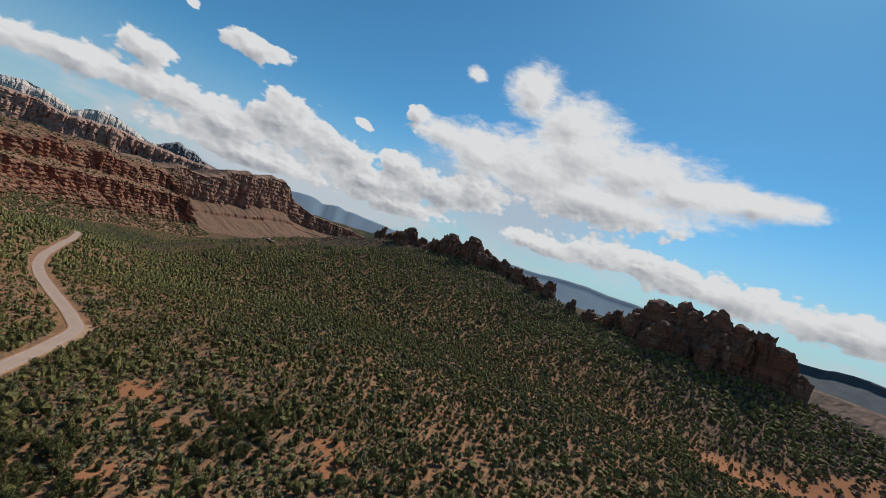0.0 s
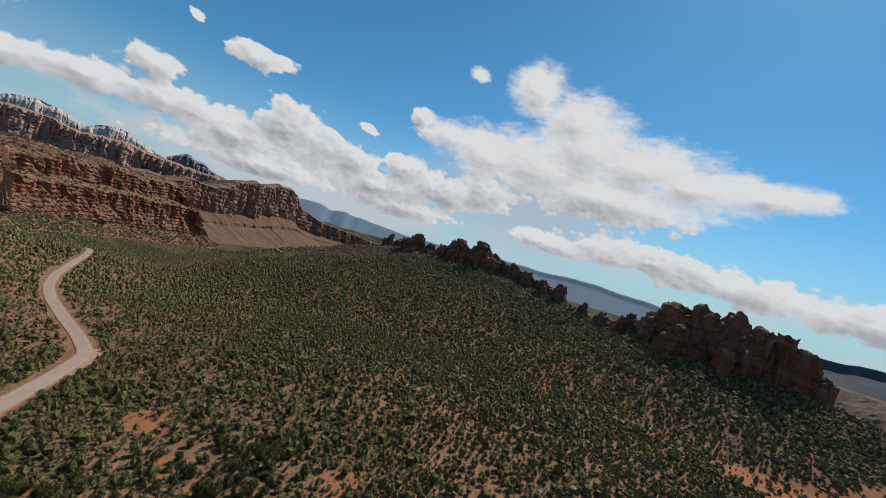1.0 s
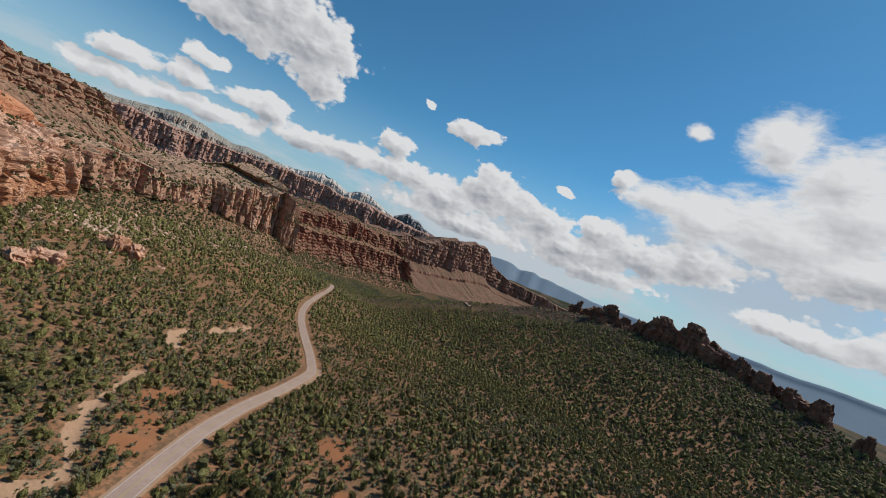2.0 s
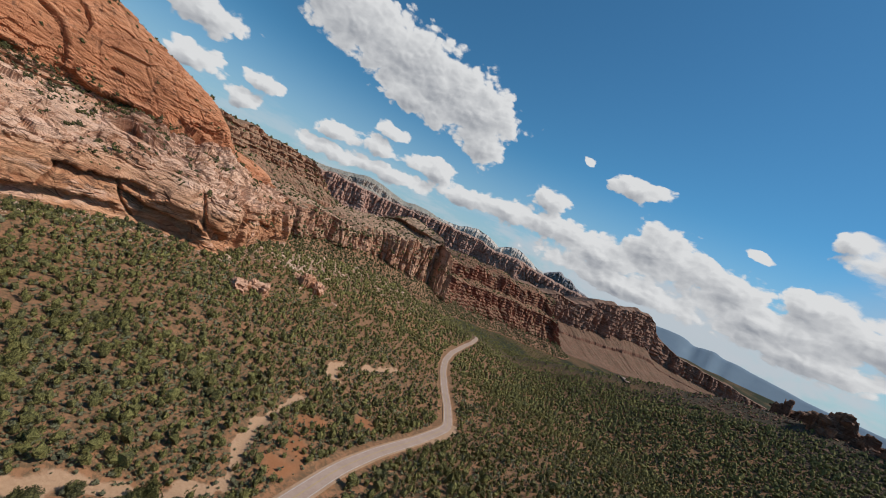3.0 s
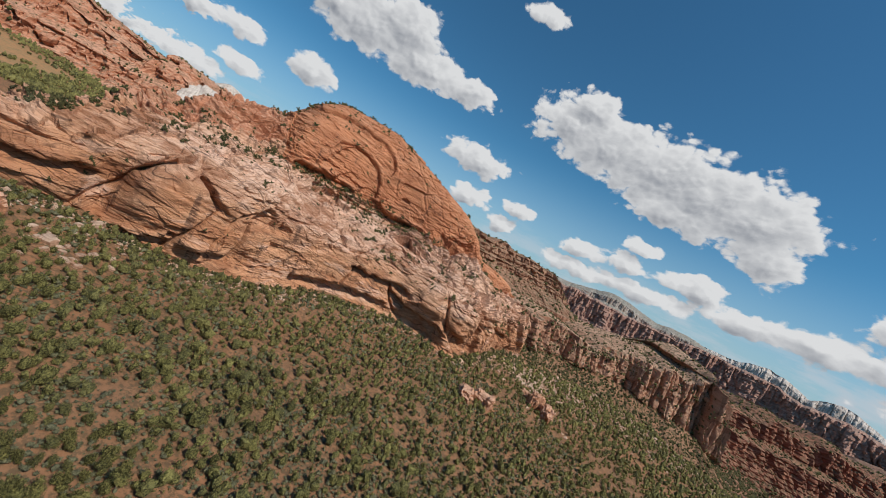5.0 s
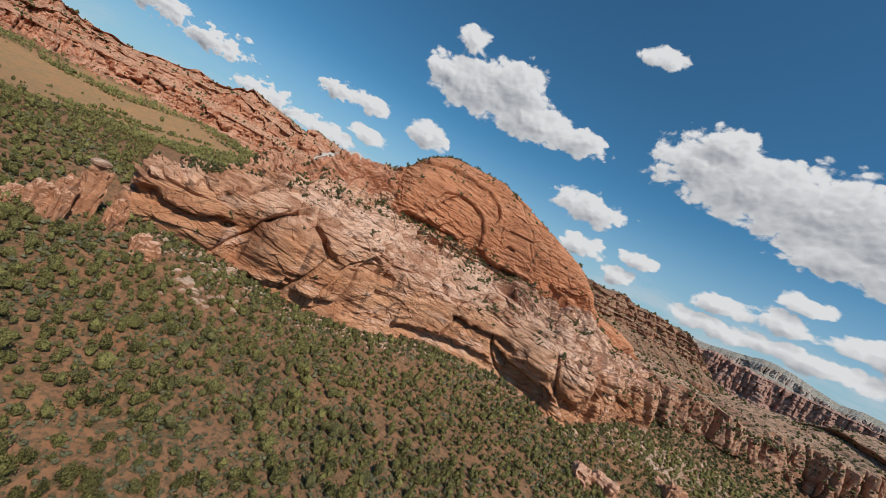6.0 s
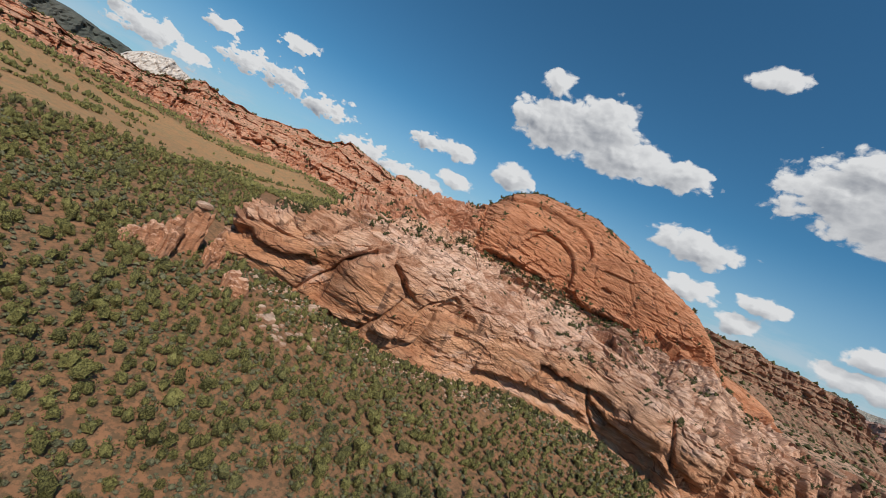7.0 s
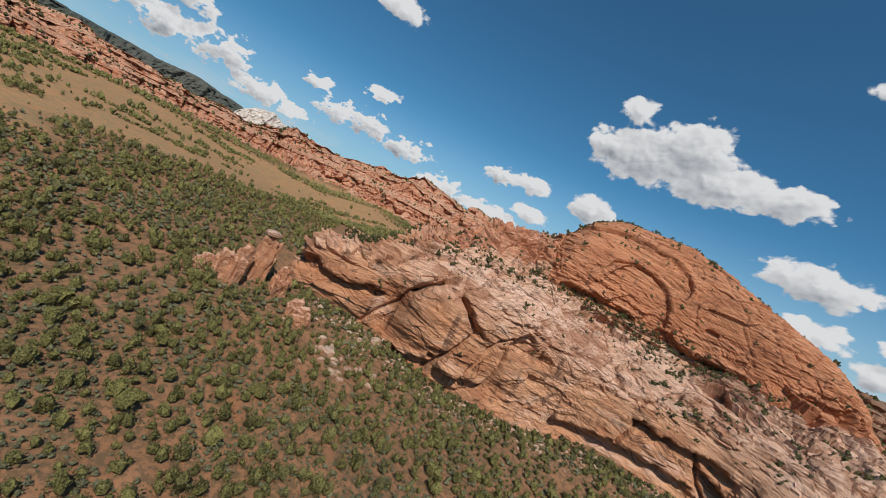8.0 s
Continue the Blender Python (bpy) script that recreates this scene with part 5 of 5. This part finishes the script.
def crown_template(leaves, size, seed, clumps=5, body=0, squat=1.0):
    """Triangles of one crown of radius 1: leafy clumps heaped round the middle, with sprigs on their outsides."""
    r = np.random.default_rng(seed)
    if not clumps:
        crown = ball(body) if body else dome(4)
        lumps = 1 + 0.5 * vnoise(crown[..., 0] * 2.2 + seed, crown[..., 1] * 2.2, crown[..., 2] * 2.2, seed) + 0.22 * vnoise(crown[..., 0] * 5 + seed, crown[..., 1] * 5, crown[..., 2] * 5, seed + 1)
        crown = crown * lumps[..., None] * (0.74 if leaves else 0.93)
        if leaves:
            way = r.normal(size=(leaves, 3)) + (0, 0, 0.3)
            way /= np.linalg.norm(way, axis=1)[:, None]
            crown = np.concatenate([crown, sprigs(way, way * r.uniform(0.68, 1.0, leaves)[:, None], size, r)])
        return crown * (1, r.uniform(0.8, 1.0), squat * r.uniform(0.85, 1.1))
    out = []
    for k in range(clumps):
        turn, up = 2.4 * k + r.uniform(-0.5, 0.5), r.uniform(-0.55, 0.75)
        reach = 0.52 * math.sqrt(1 - 0.55 * up * up) * r.uniform(0.7, 1.05) if k else 0.0
        at = np.array((reach * math.cos(turn), reach * math.sin(turn), up if k else 0.15))
        wide = r.uniform(0.42, 0.58) if k else 0.74
        inner = roughened(ball(1) if body else dome(3), seed + 3 * k, 0.35) * wide * 0.78
        out.append(inner + at)
        n = int(leaves * (1.6 if k == 0 else 1) / (clumps + 0.6))
        if n:
            way = r.normal(size=(n, 3)) + 0.9 * at / (np.linalg.norm(at) + 0.2) + (0, 0, 0.25)
            way /= np.linalg.norm(way, axis=1)[:, None]
            out.append(sprigs(way, at + way * wide * r.uniform(0.7, 1.12, n)[:, None], size, r))
    return np.concatenate(out) * (1, 1, squat)


def plant_many(name, xs, ys, radius, tall, templates, mat, label, category, seed):
    """All far plants of a kind as one mesh."""
    r = np.random.default_rng(seed)
    which = r.integers(0, len(templates), len(xs))
    zs = ground_height(xs, ys)
    turn = r.uniform(0, 6.283, len(xs))
    out = []
    for k, t in enumerate(templates):
        m = which == k
        c, s = np.cos(turn[m])[:, None, None], np.sin(turn[m])[:, None, None]
        x, y = t[None, :, :, 0] * c - t[None, :, :, 1] * s, t[None, :, :, 0] * s + t[None, :, :, 1] * c
        rr, hh = radius[m][:, None, None], tall[m][:, None, None]
        out.append(np.stack([x * rr + xs[m][:, None, None], y * rr + ys[m][:, None, None], t[None, :, :, 2] * hh * 0.55 + hh * 0.46 + zs[m][:, None, None]], -1).reshape(-1, 3))
    v = np.concatenate(out)
    return tagged(new(name, build_mesh(name, v, np.arange(len(v)).reshape(-1, 3), mat)), label, category, kind="stuff")


def cells(x0, x1, y0, y1, gap, seed, loose=0.5):
    r = np.random.default_rng(seed)
    x, y = np.meshgrid(np.arange(x0, x1, gap), np.arange(y0, y1, gap), indexing="ij")
    return (x + r.uniform(-loose, loose, x.shape) * gap).ravel(), (y + r.uniform(-loose, loose, x.shape) * gap).ravel()


def wooded(x, y):
    """How thickly junipers stand here."""
    thick = 0.92 + 0.5 * fbm(x / 40, y / 40, 0, 3, 51)
    thick = thick + 0.25 * smooth((np.hypot(x + 100, y - 60) - 200) / 250)
    d, _ = line_distance(x, y, ROAD[::4])
    thick = np.where(d < 8.5, 0, thick)
    sand, bare, grass, rubble = open_ground(x, y)
    thick = thick * (1 - sand) * (1 - 0.85 * bare) * (1 - 0.99 * grass) + 0.95 * grass * smooth((fbm(x / 70 + y / 120, y / 30, 0, 3, 53) - 0.14) / 0.1)
    # rock, and what lies behind the cliffs
    f = FOOT[::6]
    d, k = line_distance(x, y, f)
    open_end = k < 0.4
    k = np.clip(k.astype(int), 0, len(f) - 2)
    inside = (x - f[k, 0]) * -0.78 + (y - f[k, 1]) * -0.62
    thick = np.where((inside > -1.5) & (d < np.where(open_end, 30, 230)) & (y < 215) & (inside > 0.2 * d), 0, thick)
    thick = np.where((x < -700) & (y < 600) & (y > 150), 0, thick)
    c, kk = line_distance(x, y, CREST)
    ck = np.clip(kk.astype(int), 0, len(CREST) - 2)
    cr = np.array(CREST, float)
    t = cr[ck + 1, :2] - cr[ck, :2]
    beyond = ((x - cr[ck, 0]) * -t[:, 1] + (y - cr[ck, 1]) * t[:, 0]) / np.linalg.norm(t, axis=1)
    thick = np.where((beyond > 25) & (c < 400), 0, thick)
    thick = np.where(c < 45, thick * 0.55, thick)
    thick = np.where((y < -700) & (x > -800), thick * 0.5, thick)
    return thick


def woods():
    r = np.random.default_rng(77)
    hx, hy = -60.0, 50.0
    x, y = cells(-1350, 760, -900, 1650, 4.3, 78, 0.42)
    far = np.hypot(x - hx, y - hy)
    turn = np.degrees(np.arctan2(x - hx, y - hy))
    keep = ((turn < 75) | (turn > 150) | (far < 170)) & (far < 1600)
    keep &= r.uniform(size=x.shape) < np.where(far < 240, 1.0, np.where(far < 330, 0.88, np.where(far < 800, np.where((turn > -35) & (turn < 65), 0.80, np.where(np.abs(turn) > 125, 0.85, 0.60)), np.where((turn < -15) & (turn > -65), 0.2, 0.09))))
    x, y, far = x[keep], y[keep], far[keep]
    keep = r.uniform(size=x.shape) < wooded(x, y)
    x, y, far = x[keep], y[keep], far[keep]
    radius = r.gamma(7, 0.25, x.shape).clip(0.7, 3.0) * (1 + 0.12 * smooth((far - 180) / 500))
    tall = radius * r.uniform(1.75, 2.5, x.shape)
    return x, y, far, radius, tall


TX, TY, TFAR, TRAD, TTALL = woods()
# the 300 that the flight passes nearest stand as trees of their own
lane = np.min(np.hypot(TX[:, None] - np.array((-120, -110, -90, -60))[None], TY[:, None] - np.array((-20, 40, 100, 150))[None]), axis=1)
single = np.zeros(len(TX), bool)
single[np.argsort(lane)[:300]] = True


def juniper_meshes(seed):
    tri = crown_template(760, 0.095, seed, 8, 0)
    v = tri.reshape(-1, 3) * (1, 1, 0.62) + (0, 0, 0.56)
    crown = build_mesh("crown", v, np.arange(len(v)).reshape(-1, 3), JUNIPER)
    bm = bmesh.new()
    r = np.random.default_rng(seed)
    for k in range(4):
        top = Vector((r.uniform(-0.35, 0.35), r.uniform(-0.35, 0.35), r.uniform(0.45, 0.8))) if k else Vector((0.05, 0, 0.7))
        made = bmesh.ops.create_cone(bm, segments=6, radius1=0.09 if k == 0 else 0.045, radius2=0.02, depth=1.0, cap_ends=True)
        m = Matrix.Translation(top * 0.5) @ top.to_track_quat("Z", "Y").to_matrix().to_4x4() @ Matrix.Diagonal((1, 1, top.length + 0.1, 1))
        bmesh.ops.transform(bm, matrix=m, verts=made["verts"])
    trunk = bpy.data.meshes.new("trunk")
    bm.to_mesh(trunk)
    bm.free()
    trunk.materials.append(BARK)
    return crown, trunk


KINDS = [juniper_meshes(500 + k) for k in range(7)]
for i in np.flatnonzero(single):
    crown, trunk = KINDS[i % 7]
    ob = new("juniper_tree")
    ob.location = (TX[i], TY[i], float(ground_height(TX[i], TY[i])) - 0.1)
    ob.rotation_euler, ob.scale = (0, 0, i * 1.7), (TRAD[i], TRAD[i], TTALL[i] * 0.82)
    part("crown", crown, None, ob)
    part("trunk", trunk, None, ob, "short grey forked trunk")
    tagged(ob, "rounded olive-green juniper on red soil" if i % 3 else "dark green pinyon on red soil", "tree", "junipers on the slope")

rest = ~single
close, near, middle, distant = rest & (TFAR < 240), rest & (TFAR >= 240) & (TFAR < 470), rest & (TFAR >= 470) & (TFAR < 760), rest & (TFAR >= 760)
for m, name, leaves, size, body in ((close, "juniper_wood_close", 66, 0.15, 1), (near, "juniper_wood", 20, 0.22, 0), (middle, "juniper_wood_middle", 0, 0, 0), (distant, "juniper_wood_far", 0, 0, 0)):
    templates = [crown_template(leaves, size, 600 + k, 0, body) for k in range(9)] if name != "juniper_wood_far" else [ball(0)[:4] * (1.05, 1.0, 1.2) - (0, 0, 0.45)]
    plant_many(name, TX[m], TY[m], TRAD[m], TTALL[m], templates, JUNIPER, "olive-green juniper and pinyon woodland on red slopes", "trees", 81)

r = np.random.default_rng(90)
x, y = cells(-420, 260, -420, 420, 1.75, 91)
keep = (np.hypot(x + 80, y - 50) < 165) & (r.uniform(size=x.shape) < 0.78 + 1.1 * fbm(x / 16, y / 16, 0, 3, 92))
x, y = x[keep], y[keep]
turn = np.degrees(np.arctan2(x + 60, y - 50))
keep = ((turn < 75) | (turn > 160) | (np.hypot(x + 40, y - 20) < 90)) & (r.uniform(size=x.shape) < 0.15 + 0.8 * wooded(x, y)) & (wooded(x, y) > 0.02)
x, y = x[keep], y[keep]
size = r.gamma(6, 0.125, x.shape).clip(0.3, 1.5)
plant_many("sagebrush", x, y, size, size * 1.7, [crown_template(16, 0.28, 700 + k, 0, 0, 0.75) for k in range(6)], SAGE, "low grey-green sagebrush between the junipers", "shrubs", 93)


r = np.random.default_rng(98)
far, turn = 250 + 560 * r.uniform(size=17000) ** 0.8, np.radians(r.uniform(-24, 52, 17000))
x, y = far * np.sin(turn), far * np.cos(turn)
keep = r.uniform(size=x.shape) < 1.2 * wooded(x, y)
x, y = x[keep], y[keep]
size = r.gamma(7, 0.15, x.shape).clip(0.5, 2.0)
plant_many("ridge_scrub", x, y, size, size * 1.6, [roughened(ball(0), 760 + k, 0.35) for k in range(6)], SHADED_BRUSH, "low brush covering the ridge slope, coloured dark for shade", "shrubs", 99)


r = np.random.default_rng(101)
x, y = cells(-440, 330, -330, 430, 2.5, 102)
far, turn = np.hypot(x + 80, y - 50), np.degrees(np.arctan2(x + 60, y - 50))
keep = (far > 165) & (far < 350) & ((turn < 75) | (turn > 160)) & (r.uniform(size=x.shape) < 0.5 + 1.2 * fbm(x / 16, y / 16, 0, 3, 92))
x, y = x[keep], y[keep]
keep = r.uniform(size=x.shape) < wooded(x, y)
x, y = x[keep], y[keep]
size = r.gamma(6, 0.14, x.shape).clip(0.35, 1.6)
plant_many("distant_sagebrush", x, y, size, size * 1.6, [roughened(ball(0), 780 + k, 0.35) for k in range(6)], SAGE, "grey-green sagebrush thinning out up the slope", "shrubs", 103)


def bench_plants():
    """Bushes in clusters on the ledges of the bluff, along the dome's foot and on its skyline, and along the foot of the cliff."""
    r = np.random.default_rng(95)
    cols, rows = BLUFF.shape[:2]
    c, w = r.integers(12, cols - 12, 16000), r.integers(50, int(0.87 * rows), 16000)
    p = BLUFF[c, w]
    a = -0.62 * p[:, 0] + 0.78 * p[:, 1]
    flat = np.clip(1.2 - np.abs(BLUFF[c, np.minimum(w + 2, rows - 1)][:, 2] - p[:, 2]) / (np.linalg.norm(BLUFF[c, np.minimum(w + 2, rows - 1)] - p, axis=1) + 0.01), 0, 1)
    bunch = smooth((fbm(p[:, 0] / 16, p[:, 1] / 16, p[:, 2] / 10, 3, 96) + 0.02) / 0.25)
    like = 1.1 * np.exp(-((w - BENCH_ROW - 3) / 9.0) ** 2) * smooth((a - 60) / 60) + 1.1 * smooth((a - 200) / 50) * (w < BENCH_ROW + 8)
    like = like + 0.35 * (a < 140) * (w > BENCH_ROW - 14) + 0.10 * (w > BENCH_ROW) + 0.10
    like = like * bunch * flat + 0.6 * (w > 0.80 * rows) * (a > 150)
    p = p[r.uniform(size=len(p)) < 1.2 * like][:2200]
    f = FOOT[r.integers(6, len(FOOT) - 6, 900)]
    out = r.exponential(7, 900) - 1
    low = np.c_[f[:, 0] + 0.78 * out + r.normal(0, 2, 900), f[:, 1] + 0.62 * out + r.normal(0, 2, 900), 0 * out]
    low[:, 2] = ground_height(low[:, 0], low[:, 1])
    c = np.flatnonzero((-0.62 * BLUFF[:, BENCH_ROW, 0] + 0.78 * BLUFF[:, BENCH_ROW, 1] > 150) & (-0.62 * BLUFF[:, BENCH_ROW, 0] + 0.78 * BLUFF[:, BENCH_ROW, 1] < 330))
    shelf = BLUFF[c[(len(c) * r.beta(0.9, 1.2, 300)).astype(int)], (BENCH_ROW + r.normal(-1, 4, 300)).astype(int)]
    p = np.concatenate([p, shelf, low])
    rad = r.gamma(5, 0.27, len(p)).clip(0.5, 2.8)
    t = [crown_template(14, 0.36, 720 + k, 3) for k in range(5)]
    out = [t[k % 5] * np.array((rad[k], rad[k], rad[k] * 0.95)) + p[k] + (0.2, 0.15, 0.45 * rad[k]) for k in range(len(p))]
    v = np.concatenate([o.reshape(-1, 3) for o in out])
    tagged(new("ledge_bushes", build_mesh("ledge_bushes", v, np.arange(len(v)).reshape(-1, 3), BUSH)), "dark green bushes rooted on sandstone ledges", "shrubs", kind="stuff")


bench_plants()


def cliff_plants(name, count, seed, size, label, reach=1.0, steepest=0.85):
    """Shrubs on the flatter ground of a cliff and its top."""
    r = np.random.default_rng(seed)
    v = CLIFFS[name]
    cols, rows = v.shape[:2]
    rise = np.abs(np.gradient(v[..., 2], axis=1)) / (np.hypot(np.gradient(v[..., 0], axis=1), np.gradient(v[..., 1], axis=1)) + 0.01)
    c, w = r.integers(2, cols - 2, count * 4), r.integers(2, int(rows * reach) - 2, count * 4)
    flat = rise[c, w] < steepest
    c, w = c[flat][:count], w[flat][:count]
    p = v[c, w] + r.normal(0, 2.0, (len(c), 3)) * (1, 1, 0)
    rad = r.gamma(6, size / 6, len(p)).clip(0.4 * size, 2.2 * size)
    t = [roughened(ball(0), 740 + k, 0.35) for k in range(5)]
    out = [(t[k % 5] * (rad[k], rad[k], rad[k] * 0.9) + p[k] + (0, 0, 0.4 * rad[k])).reshape(-1, 3) for k in range(len(p))]
    f = np.concatenate(out)
    tagged(new("cliff_shrubs", build_mesh("cliff_shrubs", f, np.arange(len(f)).reshape(-1, 3), BUSH)), label, "shrubs", kind="stuff")


cliff_plants("spire_cliff", 2600, 31, 1.8, "dark shrubs on the shelves above the columned cliff")
cliff_plants("spire_cliff", 3600, 36, 1.7, "junipers and shrubs on the talus under the columns", 0.42, 3.0)
cliff_plants("red_ledge_cliff", 3200, 32, 2.4, "dark shrubs on the red ledges and talus")
cliff_plants("red_ledge_cliff", 2600, 37, 2.2, "dark shrubs covering the foot of the red talus", 0.22, 3.0)
cliff_plants("upper_strata_cliff", 1500, 33, 2.0, "dark shrubs on the bedded cliff")
cliff_plants("red_hoodoo_cliff", 2600, 34, 1.9, "dark shrubs among the red hoodoos")
